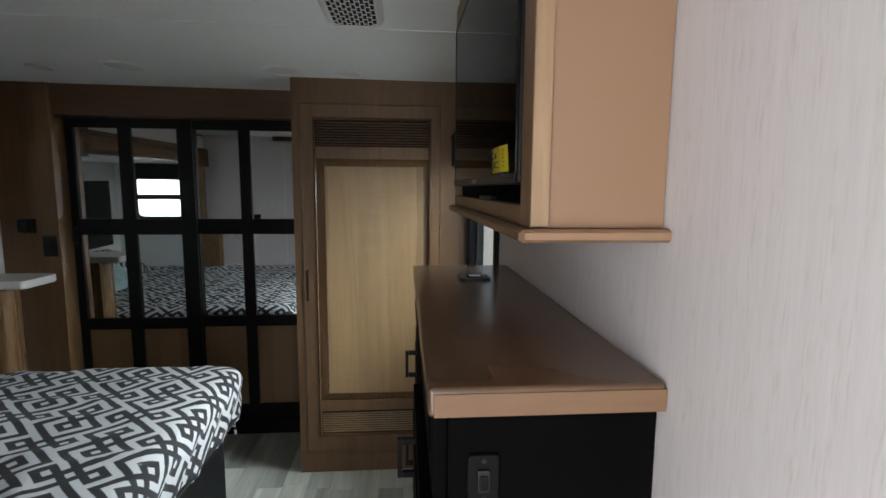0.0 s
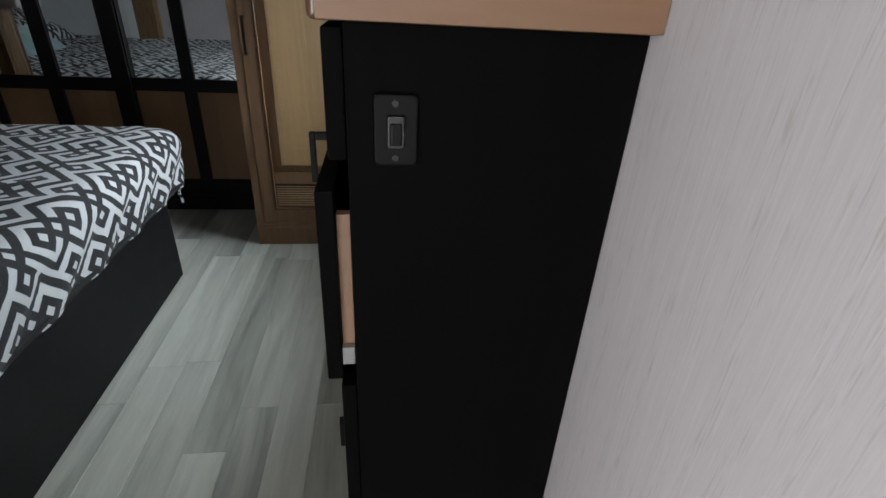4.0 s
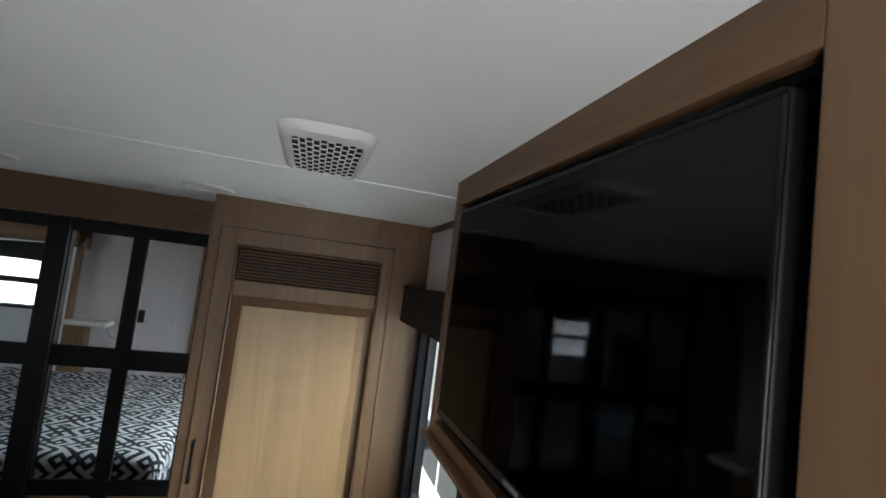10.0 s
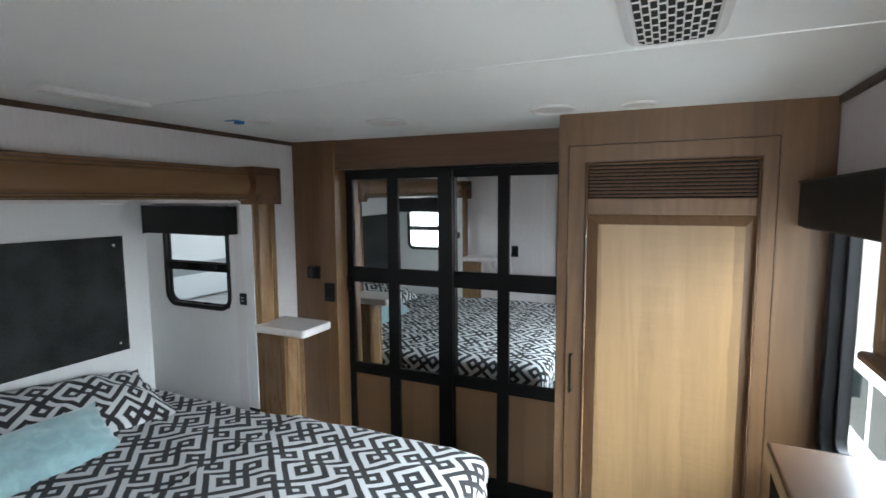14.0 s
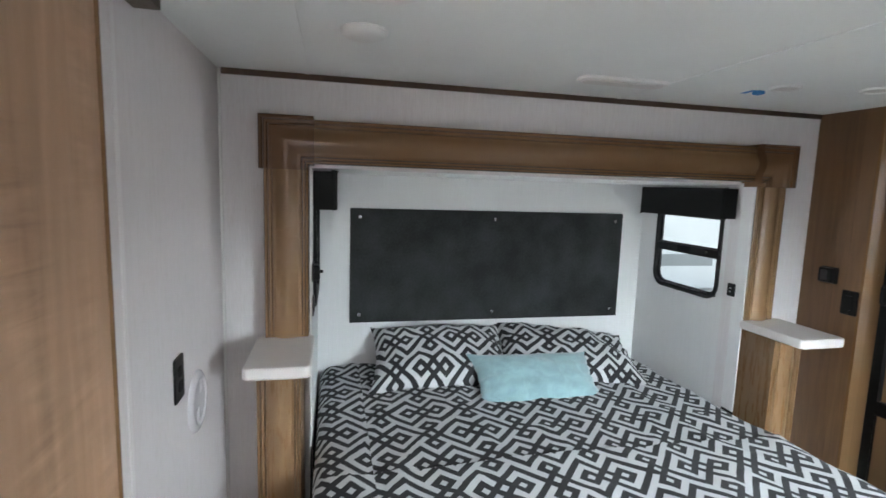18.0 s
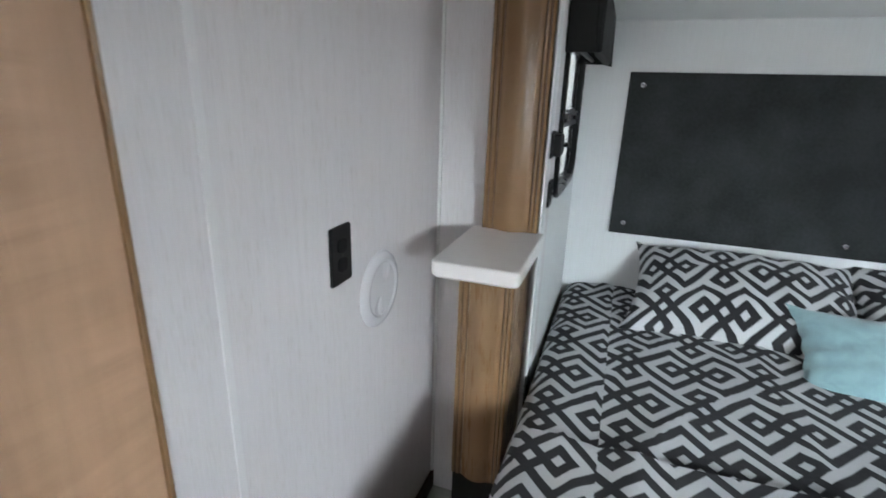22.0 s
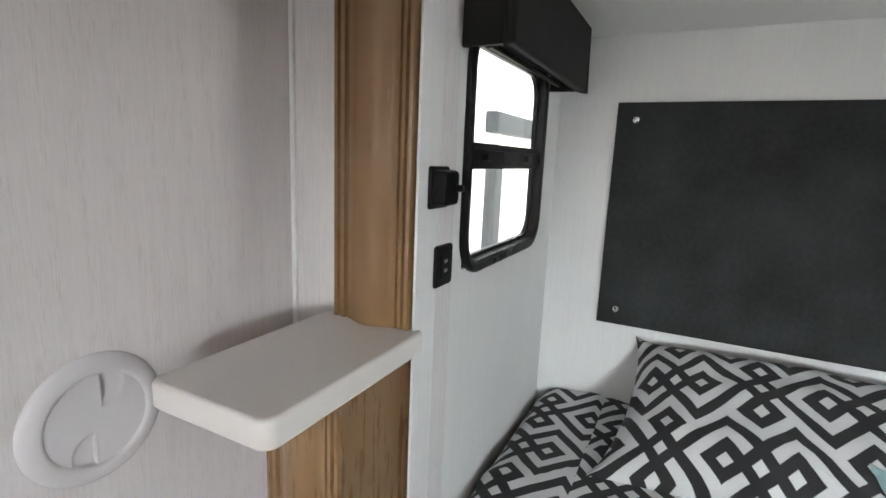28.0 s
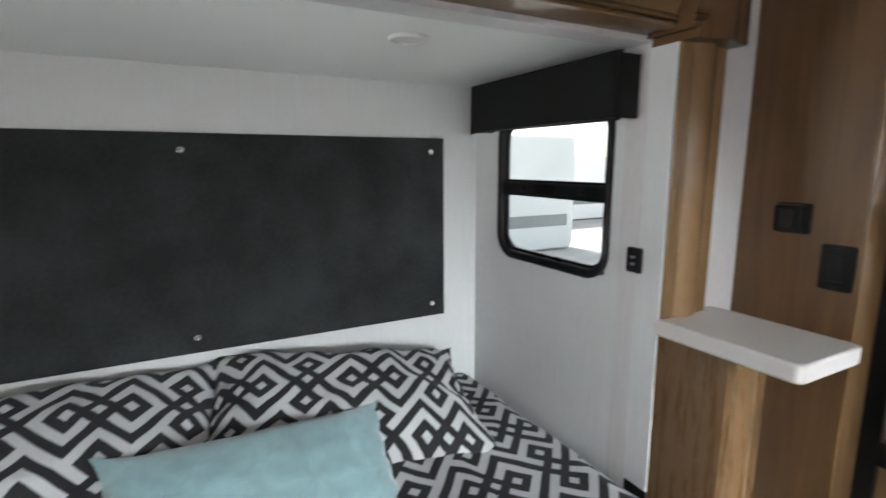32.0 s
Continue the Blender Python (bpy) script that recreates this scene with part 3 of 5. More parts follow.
solid("wall_slide_north", slab((0.0, XW - 0.06), (0, SZ), 0, 0.022, [hole(WIN_N, 0.014)], on_y(SY1)), WHITE_WALL, "white side wall of the bed recess with a window", "wall", kind="structure", at=(0.3, SY1, 0))
solid("wall_slide_south", slab((0.0, XW - 0.06), (0, SZ), 0, 0.022, [hole(WIN_S, 0.014)], on_y(SY0, -1)), WHITE_WALL, "white side wall of the bed recess with a window", "wall", kind="structure", at=(0.3, SY0, 0))
# the opening is unseen, added to let the hall fill lamp through
solid("wall_hall_west", slab((HY, -0.04), (0, CZ), 0, 0.05, [(-0.95, -0.28, 0.30, 1.82)], on_x(DOOR0 - 0.002, -1)), PAPER, "plain hall wall board with an added, unseen opening", "wall", kind="structure", at=(DOOR0, -0.7, 0))
solid("wall_hall_end", slab((DOOR0 - 0.05, XE), (0, CZ), 0, 0.05, [(DOOR0 + 0.05, XE - 0.05, 0.25, 1.82)], on_y(HY, -1)), PAPER, "hall end wall with a bright opening", "wall", kind="structure", at=(2.7, HY, 0))

# raised seam strips on the wall boards
for x in (1.575,):
    solid("trim_seam", block(x - 0.008, x + 0.008, -0.001, 0.0025, 0.0, CZ - 0.004, 0.002), SEAM_STRIP, "narrow raised seam strip on the wall board", "trim", kind="structure")
solid("trim_corner", block(XW + 0.0005, XW + 0.010, 0.0005, 0.010, 0.0, CZ - 0.022, 0.003), WHITE_PLASTIC, "slim white corner bead", "trim", kind="structure")
for name, bm in (
    ("trim_ceiling_west", block(XW + 0.0005, XW + 0.012, 0.012, 2.572, CZ - 0.022, CZ - 0.001, 0.003)),
    ("trim_ceiling_east", block(XE - 0.012, XE - 0.0005, 1.352, 2.255, cz(XE) - 0.024, cz(XE) - 0.0005, 0.003)),
):
    solid(name, bm, GLAZE, "dark brown strip along the ceiling edge", "trim", kind="structure")
solid("baseboard", block(XW + 0.001, 1.70, 0.0008, 0.012, 0.0, 0.07, 0.003), GLAZE, "brown baseboard along the door wall", "baseboard", kind="structure")

# wood wall beside the closet and above it
solid("wall_closet_side", slab((XW + 0.001, 0.999), (0, CZ - 0.001), 0, 0.102, [], on_y(2.575)), WOOD, "warm brown wood wall panel beside the closet", "wall", kind="structure", at=(0.85, 2.575, 0))
solid("trim_closet_edge", block(0.9995, 1.012, 2.572, 2.6765, 0.0, CZ - 0.002, 0.002), TRIM_WOOD, "pale wood edge strip", "trim", kind="structure")
solid("wall_closet_head", slab((1.0125, 2.268), (1.778, CZ - 0.001), 0, 0.19, [], on_y(2.590)), WOOD_H, "brown wood header over the closet doors", "wall", kind="structure", at=(1.6, 2.590, 1.778))

# moulded wood trim around the bed recess
RISE = 0.051
PROFILE = tuple((a, b + (RISE if b else 0)) for a, b in (
    (0, 0), (0, 0.014), (0.003, 0.020), (0.010, 0.021), (0.012, 0.016), (0.016, 0.016), (0.018, 0.022), (0.025, 0.022), (0.0275, 0.017), (0.0315, 0.017), (0.034, 0.022), (0.040, 0.0215),
    (0.048, 0.0265), (0.060, 0.0325), (0.076, 0.0360), (0.090, 0.0350), (0.103, 0.0300), (0.113, 0.0245), (0.119, 0.0215), (0.1275, 0.0235), (0.1290, 0.018), (0.1310, 0.018),
    (0.1325, 0.0235), (0.138, 0.0235), (0.1398, 0.017), (0.1422, 0.017), (0.144, 0.0225), (0.149, 0.0215), (0.152, 0.014), (0.152, 0)))
GROOVES = ((0.014, 0.016), (0.0295, 0.017), (0.130, 0.018), (0.141, 0.017))   # across the moulding, and its height there
slide_trim = thing("trim_slide", "moulded stained maple trim framing the bed recess", "trim", (XW, 1.25, 0), kind="structure")
part("header_moulding", sweep(PROFILE, (XW + 0.0005, 0.292, 1.770), (XW + 0.0005, 2.206, 1.770), (0, 0, -1), (1, 0, 0)), TRIM_WOOD_Y, slide_trim, sharp=55)
part("post_moulding", sweep(PROFILE, (XW + 0.0005, 0.154, 0.9925), (XW + 0.0005, 0.154, 1.622), (0, 1, 0), (1, 0, 0)), TRIM_WOOD, slide_trim, sharp=55)
part("post_moulding", sweep(PROFILE, (XW + 0.0005, 2.3545, 0.9975), (XW + 0.0005, 2.3545, 1.622), (0, -1, 0), (1, 0, 0)), TRIM_WOOD, slide_trim, sharp=55)


for a, b in ((0.3095, 0.3145), (2.1965, 2.2015)):
    part("jamb_face", block(XW - 0.055, XW + 0.066, a, b, 0.5605, 1.604, 0.001), WHITE_WALL, slide_trim, "white jamb face of the recess")
    # lower jamb coloured black as the shaded gap beside the bed
    part("jamb_shade", block(XW - 0.055, XW + 0.066, a, b, 0.020, 0.560, 0.001), CHARCOAL, slide_trim, "lower jamb painted black for the shade beside the bed")


def corner_block(y0, side):
    """Mitred corner cap that repeats the moulding, a little proud of it. side: 1 for the low y corner, -1 for the high one."""
    bm = bmesh.new()
    grow, k = 0.040, 1.09
    prof = [(a * k - 0.007, b + (grow if b > 0 else 0)) for a, b in PROFILE]
    legs = 0.175
    rows = [[], [], []]
    for a, b in prof:
        x = XW + 0.0005 + b
        rows[0].append(bm.verts.new((x, y0 + side * a, 1.770 - legs)))
        rows[1].append(bm.verts.new((x, y0 + side * a, 1.770 - a)))
        rows[2].append(bm.verts.new((x, y0 + side * legs, 1.770 - a)))
    n = len(prof)
    for r, s in ((0, 1), (1, 2)):
        for i in range(n):
            bm.faces.new((rows[r][i], rows[r][(i + 1) % n], rows[s][(i + 1) % n], rows[s][i]))
    bm.faces.new(rows[0])
    bm.faces.new(rows[2])
    return bm


part("corner_cap", corner_block(0.150, 1), CAP_WOOD, slide_trim, sharp=55)
part("corner_cap", corner_block(2.3545, -1), CAP_WOOD, slide_trim, sharp=55)


def lower_post(y0, side, top):
    """Box post under a shelf with a moulded front, standing on a black foot. side: 1 where it grows towards high y."""
    deep, k = 0.948 - XW - 0.0005 - 0.0735, 0.955
    prof = tuple((a * k, b + (deep if b else 0)) for a, b in PROFILE)
    part("lower_post", sweep(prof, (XW + 0.0005, y0, 0.2905), (XW + 0.0005, y0, top), (0, side, 0), (1, 0, 0)), LOWER_WOOD, slide_trim, sharp=55)
    # dark strips for the glaze and the shade in the post's grooves
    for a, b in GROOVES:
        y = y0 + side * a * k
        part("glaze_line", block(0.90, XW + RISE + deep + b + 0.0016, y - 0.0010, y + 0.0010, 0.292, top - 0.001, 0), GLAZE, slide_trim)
    p0, p1 = sorted((y0 + side * 0.004, y0 + side * 0.141))
    part("post_foot", block(XW + 0.0005, 0.940, p0, p1, 0.0, 0.290, 0.002), CHARCOAL, slide_trim, "black vinyl post foot")


lower_post(0.142, 1, 0.9525)
lower_post(2.3680, -1, 0.9575)
# black sheets stand in for the shade between the white walls and the mattress
for name, to in (("shade_bed_side_south", on_y(SY0, 1)), ("shade_bed_side_north", on_y(SY1, -1))):
    solid(name, slab((0.002, XW - 0.057), (0.03, 0.490), 0.0006, 0.0030, [], to), CHARCOAL, "black sheet painted for the shade between wall and mattress", "trim", kind="structure", at=to(0.35, 0.03, 0))


# dark glaze worked into the grooves of the moulding, painted in for their shade too
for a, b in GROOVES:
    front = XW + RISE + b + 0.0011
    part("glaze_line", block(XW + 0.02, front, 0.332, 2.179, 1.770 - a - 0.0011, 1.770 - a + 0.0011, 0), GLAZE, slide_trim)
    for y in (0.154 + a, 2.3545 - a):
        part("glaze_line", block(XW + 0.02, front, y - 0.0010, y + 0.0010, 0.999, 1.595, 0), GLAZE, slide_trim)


def cap_line(y0, side, a, front):
    """A glaze line, also painted as groove shade, that turns the corner of a cap."""
    bm = bmesh.new()
    box(bm, XW + 0.02, front, *sorted((y0 + side * (a - 0.0012), y0 + side * (a + 0.0012))), 1.5952, 1.770 - a)
    box(bm, XW + 0.02, front, *sorted((y0 + side * (a + 0.0013), y0 + side * 0.1748)), 1.770 - a - 0.0012, 1.770 - a + 0.0012)
    return bm


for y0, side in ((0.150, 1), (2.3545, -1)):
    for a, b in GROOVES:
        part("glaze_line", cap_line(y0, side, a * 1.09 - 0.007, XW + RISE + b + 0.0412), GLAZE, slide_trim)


def shelf(y0, y1, x0, x1, z0, label):
    top = thing("bedside_shelf", label, "shelf", ((x0 + x1) / 2, (y0 + y1) / 2, z0), "bedside shelves")
    line = rounded(x0 + 0.045, x1, y0, y1, 0.018, 6)
    part("slab", loft([(inset(line, 0.005), 0), (line, 0.006), (line, 0.033), (inset(line, 0.002), 0.037), (inset(line, 0.006), 0.039)], on_z(z0)), SOLID_WHITE, top)
    part("support_cleat", block(0.9530, 0.9680, y0 + 0.06, y1 - 0.06, z0 - 0.018, z0 - 0.0005, 0.002), LOWER_WOOD, top, "brown wooden cleat under the slab")


shelf(0.126, 0.326, XW + 0.001, 1.111, 0.9530, "white solid-surface bedside shelf on a wood post")
shelf(2.194, 2.412, XW + 0.001, 1.094, 0.958, "white solid-surface bedside shelf beside the closet wall")


# windows: black radius frames with a fixed upper light and a lower slider
def slide_window(name, w, to, label):
    win = thing(name, label, "window", to((w[0] + w[1]) / 2, w[2], 0), kind="structure")
    outer, inner = rounded(*w, 0.075, 7), rounded(w[0] + 0.018, w[1] - 0.018, w[2] + 0.024, w[3] - 0.024, 0.055, 7)
    part("window_frame", ring(outer, inner, -0.023, 0.014, to, 0.005), WINDOW_BLACK, win)
    part("glazing_bead", ring(inset(inner, -0.001), inset(inner, 0.008), -0.021, -0.008, to, 0.002), WINDOW_BLACK, win, "narrow rubber bead round the glass")
    mid = 1.275
    part("meeting_rail", slab((w[0] + 0.017, w[1] - 0.017), (mid - 0.026, mid + 0.010), -0.022, 0.000, [], to), WINDOW_BLACK, win)
    part("track_lip", slab((w[0] + 0.020, w[1] - 0.020), (mid + 0.0105, mid + 0.016), -0.021, 0.004, [], to), BLACK_PLASTIC, win)
    part("sash_rail", slab((w[0] + 0.026, w[1] - 0.026), (mid + 0.0165, mid + 0.024), -0.020, -0.006, [], to), WINDOW_BLACK, win, "slim bottom rail of the fixed light")
    for v0, v1 in ((w[2] + 0.026, mid - 0.0265), (mid + 0.0245, w[3] - 0.026)):
        p = part("pane", slab((w[0] + 0.022, w[1] - 0.022), (v0, v1), -0.018, -0.015, [], to), GLASS, win)
        p.visible_shadow = False
    for du in (0.11, 0.37):
        part("latch", plate(w[0] + du, w[0] + du + 0.022, mid - 0.010, mid + 0.004, 0.005, 0.012, 0.003, lambda u, v, d: to(u, v, d)), BLACK_PLASTIC, win)
    return win


slide_window("window_1", WIN_N, on_y(SY1, -1), "black-framed radius window in the bed recess, half under a valance")
slide_window("window_2", WIN_S, on_y(SY0, 1), "black-framed radius window in the bed recess, half under a valance")
big = thing("window_3", "tall black-framed window between dresser and wardrobe", "window", (XE, 1.88, 0.80), kind="structure")
w = WIN_E
part("window_frame", ring(rounded(*w, 0.07, 6), rounded(w[0] + 0.040, w[1] - 0.040, w[2] + 0.040, w[3] - 0.040, 0.04, 6), -0.06, 0.015, on_x(XE, -1), 0.005), BLACK_FRAME, big)
part("inner_stop", ring(rounded(w[0] + 0.036, w[1] - 0.036, w[2] + 0.036, w[3] - 0.036, 0.045, 6), rounded(w[0] + 0.062, w[1] - 0.062, w[2] + 0.06, w[3] - 0.06, 0.03, 6), -0.05, -0.02, on_x(XE, -1), 0.002), BLACK_PLASTIC, big)
pane = part("pane", slab((w[0] + 0.03, w[1] - 0.03), (w[2] + 0.03, w[3] - 0.03), -0.044, -0.040, [], on_x(XE, -1)), GLASS, big)
pane.visible_shadow = False
latch_base = part("latch", block(3.084, 3.1045, 1.585, 1.640, 0.842, 0.858, 0.004), BLACK_PLASTIC, big, "black window latch")
part("latch_lever", pipe([(3.082, 1.605, 0.856), (3.076, 1.622, 0.880)], 0.004, 8), BLACK_PLASTIC, latch_base)


# padded valances over the windows
def valance(u0, u1, z0, z1, depth, to, label):
    val = thing("window_valance", label, "valance", to((u0 + u1) / 2, z0, 0), "window valances")
    face = slab((u0, u1), (z0, z1), depth - 0.016, depth, [], to)
    bmesh.ops.bevel(face, geom=face.edges[:], offset=0.006, segments=3, affect="EDGES", profile=0.6)
    part("face_board", face, CHARCOAL, val)
    for a, b in ((u0, u0 + 0.014), (u1 - 0.014, u1)):
        part("return_end", slab((a + 0.001, b - 0.001), (z0 + 0.001, z1 - 0.001), 0.001, depth - 0.0165, [], to), CHARCOAL, val)
    part("top_board", slab((u0 + 0.0145, u1 - 0.0145), (z1 - 0.014, z1 - 0.002), 0.001, depth - 0.0165, [], to), CHARCOAL, val)
    zc, dc = z0 + 0.055, depth * 0.45
    part("roller", pipe([to(u0 + 0.03, zc, dc), to(u1 - 0.03, zc, dc)], 0.018, 12), BLACK_PLASTIC, val, "rolled black night shade")
    part("shade_hem", pipe([to(u0 + 0.045, z0 + 0.012, dc - 0.01), to(u1 - 0.045, z0 + 0.012, dc - 0.01)], 0.007, 8), BLACK_PLASTIC, val)
    return val


valance(0.100, 0.702, 1.447, 1.587, 0.078, on_y(SY1, -1), "black padded valance over the recess window")
valance(0.108, 0.668, 1.449, 1.598, 0.092, on_y(SY0, 1), "black padded valance over the recess window")
valance(1.440, 2.250, 1.523, 1.660, 0.095, on_x(XE, -1), "black padded valance over the tall window")

# sliding wood door, pushed open along the wall, and its head track
door = thing("door_1", "open sliding door of warm maple veneer", "door", (2.05, 0.02, 0), kind="structure")
part("leaf", block(1.722, 2.338, 0.012, 0.034, 0.012, 1.872, 0.002), WOOD_DOOR, door)
part("edge_band", block(1.715, 1.7215, 0.010, 0.038, 0.012, 1.872, 0.001), TRIM_WOOD, door, "pale wood edge strip")
solid("trim_door_track", block(1.47, XE - 0.002, 0.001, 0.052, 1.880, CZ - 0.001, 0.003), GLAZE, "dark brown wood track board over the sliding door", "trim", kind="structure")


# wardrobe
def bar_handle(parent, at, high, out, label="black square bar pull"):
    """An upright square bar pull round the point at, standing out of a front along out (-x or -y)."""
    o, side = Vector(out), Vector((abs(out[1]), abs(out[0]), 0))

    def bar(name, p, q, owner, text=""):
        lo = Vector((min(p[i], q[i]) for i in range(3)))
        hi = Vector((max(p[i], q[i]) for i in range(3)))
        return part(name, block(lo.x, hi.x, lo.y, hi.y, lo.z, hi.z, 0.0012), HANDLE_BLACK, owner, text)

    a = Vector(at)
    h = bar("handle", a + o * 0.024 - side * 0.005 - Vector((0, 0, high / 2)), a + o * 0.032 + side * 0.005 + Vector((0, 0, high / 2)), parent, label)
    for s in (-1, 1):
        c = a + Vector((0, 0, s * (high / 2 - 0.005)))
        bar("handle_post", c + o * 0.0005 - side * 0.005 - Vector((0, 0, 0.005)), c + o * 0.0238 + side * 0.005 + Vector((0, 0, 0.005)), h)
    return h


wardrobe = thing("wardrobe", "tall built-in maple wardrobe with louvred door panels", "wardrobe", (2.69, 2.45, 0))
part("carcass", slab((2.270, 3.1035), (0.0, CZ - 0.002), 0, 0.37, [], on_y(2.285)), WOOD, wardrobe)
DX0, DX1, DZ0, DZ1 = 2.306, 2.955, 0.118, 1.802
part("face_frame", slab((2.268, 3.1035), (0.0, CZ - 0.0015), 0, 0.0225, [(DX0 - 0.003, DX1 + 0.003, DZ0 - 0.003, DZ1 + 0.003)], on_y(2.262)), WOOD, wardrobe)
wdoor = part("door", slab((DX0, DX1), (DZ0, DZ1), 0, 0.020, [(2.366, 2.912, 0.190, 1.742)], on_y(2.258)), WOOD, wardrobe)
o = [(2.9115, 1.5540), (2.3665, 1.5540), (2.3665, 0.3730), (2.9115, 0.3730)]
i = [(2.8755, 1.5195), (2.4135, 1.5195), (2.4135, 0.4075), (2.8755, 0.4075)]
part("panel_bevel", loft([(o, 2.2795), (o, 2.2745), (i, 2.2630), (i, 2.2795)], lambda u, v, d: (u, d, v), (False, False)), WOOD, wdoor, "sloping brown edge round the panel", sharp=20)
part("raised_panel", block(2.4140, 2.8750, 2.2628, 2.2790, 0.4080, 1.5190, 0.001), WOOD_PALE, wdoor, "pale maple centre panel")
# black sheets behind the slats, painted for the shade between them
part("louvre_shade", block(2.368, 2.911, 2.2735, 2.2795, 1.612, 1.740, 0), DARK_GAP, wdoor)
part("louvre_rail", block(2.3665, 2.9115, 2.2605, 2.2725, 1.5545, 1.612, 0.003), WOOD, wdoor)
part("lower_rail", block(2.3665, 2.9115, 2.2605, 2.2725, 0.3165, 0.3725, 0.003), WOOD, wdoor)
part("louvre_shade", block(2.368, 2.911, 2.2735, 2.2795, 0.192, 0.314, 0), DARK_GAP, wdoor)
part("door_bead", ring([(2.9120, 1.7420), (2.3660, 1.7420), (2.3660, 0.1900), (2.9120, 0.1900)], [(2.9020, 1.7320), (2.3760, 1.7320), (2.3760, 0.2000), (2.9020, 0.2000)], 0, 0.0125, on_y(2.2645, -1), 0.0045), BEAD_WOOD, wdoor, "glossy dark bead round the door opening")
part("glaze_line", ring([(2.9150, 1.7450), (2.3630, 1.7450), (2.3630, 0.1870), (2.9150, 0.1870)], [(2.9120, 1.7420), (2.3660, 1.7420), (2.3660, 0.1900), (2.9120, 0.1900)], 0, 0.0020, on_y(2.2580, -1), 0.0006), GLAZE, wdoor, "dark glaze worked into the bead")
for k, z in enumerate((1.082, 1.058, 1.020, 0.998, 0.972, 0.950, 0.921, 0.900)):
    part("worn_nick", block(2.3555, 2.3590 + 0.0018 * (k % 3), 2.2576, 2.2583, z, z + 0.005 + 0.003 * (k % 2), 0), GLAZE, wdoor, "small dark nick worn into the stile")


def louvre(x0, x1, z, pitch):
    return sweep(((0, 0), (0.0035, 0.0004), (0.0050, 0.0022), (0.0050, 0.0045), (0.0035, 0.0066), (0, 0.0070)), (x0, 2.2735, z), (x1, 2.2735, z), (0, -1, 0), (0, 0, 1))


for k in range(9):
    part("louvre_slat", louvre(2.378, 2.901, 1.618 + 0.0126 * k, 0.0126), WOOD_H, wdoor)
# lower slats take the paler wood as their stronger light
for k in range(9):
    part("louvre_slat", louvre(2.377, 2.902, 0.202 + 0.0118 * k, 0.0118), WOOD_PALE, wdoor, "maple louvre slat, coloured paler for the light low on the door")
bar_handle(wdoor, (2.327, 2.258, 0.957), 0.146, (0, -1, 0))
part("plinth", block(2.2695, 3.1025, 2.256, 2.2615, 0.0, 0.095, 0.002), WOOD, wardrobe)


# mirrored closet doors
def closet_door(x0, x1, y, cols, label, yaw, nod):
    d = thing("closet_door", label, "door", ((x0 + x1) / 2, y, 0.02), "mirrored closet doors")
    rows = ((1.245, 1.726), (0.695, 1.160), (0.168, 0.634))
    holes = [(a, b, z0, z1) for a, b in cols for z0, z1 in rows]
    bm = slab((x0, x1), (0.085, 1.772), 0, 0.022, holes, on_y(y))
    bmesh.ops.bevel(bm, geom=[e for e in bm.edges if len(e.link_faces) == 2 and e.calc_face_angle() > 1], offset=0.002, segments=1, affect="EDGES")
    part("black_frame", bm, BLACK_FRAME, d)
    for a, b in cols:
        for z0, z1 in rows[:2]:
            bm = block((a - b) / 2 - 0.004, (b - a) / 2 + 0.004, -0.002, 0.002, (z0 - z1) / 2 - 0.004, (z1 - z0) / 2 + 0.004, 0)
            bmesh.ops.transform(bm, matrix=pose((a + b) / 2, y + 0.0115, (z0 + z1) / 2, nod, 0, yaw), verts=bm.verts[:])
            part("mirror_pane", bm, MIRROR, d)
        part("wood_panel", block(a - 0.004, b + 0.004, y + 0.010, y + 0.016, rows[2][0] - 0.004, rows[2][1] + 0.004, 0), PANEL_WOOD, d)
    return d


left_door = closet_door(0.979, 1.652, 2.678, ((1.052, 1.272), (1.341, 1.573)), "black-framed sliding closet door with four mirrors", 0.62, 0.55)
right_door = closet_door(1.596, 2.262, 2.706, ((1.655, 1.884), (1.946, 2.176)), "black-framed sliding closet door with four mirrors", 0.88, 0.38)
latch = part("pull", ring(rounded(1.016, 1.042, 1.110, 1.200, 0.012, 4), rounded(1.022, 1.036, 1.120, 1.190, 0.006, 4), 0, 0.020, on_y(2.678, -1), 0.004), BLACK_PLASTIC, left_door, "black loop pull")
track = thing("trim_closet_track", "black top and bottom tracks of the closet doors", "track", (1.6, 2.69, 0), kind="structure")
part("top_track", block(1.013, 2.266, 2.680, 2.735, 1.7725, 1.7775, 0), BLACK_FRAME, track)
part("bottom_track", block(1.013, 2.266, 2.6765, 2.735, 0.0, 0.083, 0.002), BLACK_FRAME, track)

# dresser
dresser = thing("dresser", "black-stained dresser under the television, one drawer ajar", "dresser", (2.96, 0.92, 0))
part("body", block(2.838, 3.1035, 0.470, 1.378, 0.09, 1.149, 0.002), BLACK_WOOD, dresser)
part("toe_kick", block(2.880, 3.1035, 0.490, 1.360, 0.0, 0.0895, 0), DARK_GAP, dresser)
bm = block(2.812, 3.1035, 0.450, 1.388, 1.1495, 1.186, 0.007, 3)
part("worktop", bm, TOP_WOOD, dresser, "brown wood-grain laminate top with a paler front edge")
part("edge_band", block(2.8195, 3.1025, 0.4482, 0.4497, 1.1510, 1.1790, 0.0005), EDGE_WOOD, dresser)
rows = ((1.030, 1.144, 0.0), (0.762, 1.000, 0.015), (0.470, 0.752, 0.0), (0.110, 0.460, 0.0))
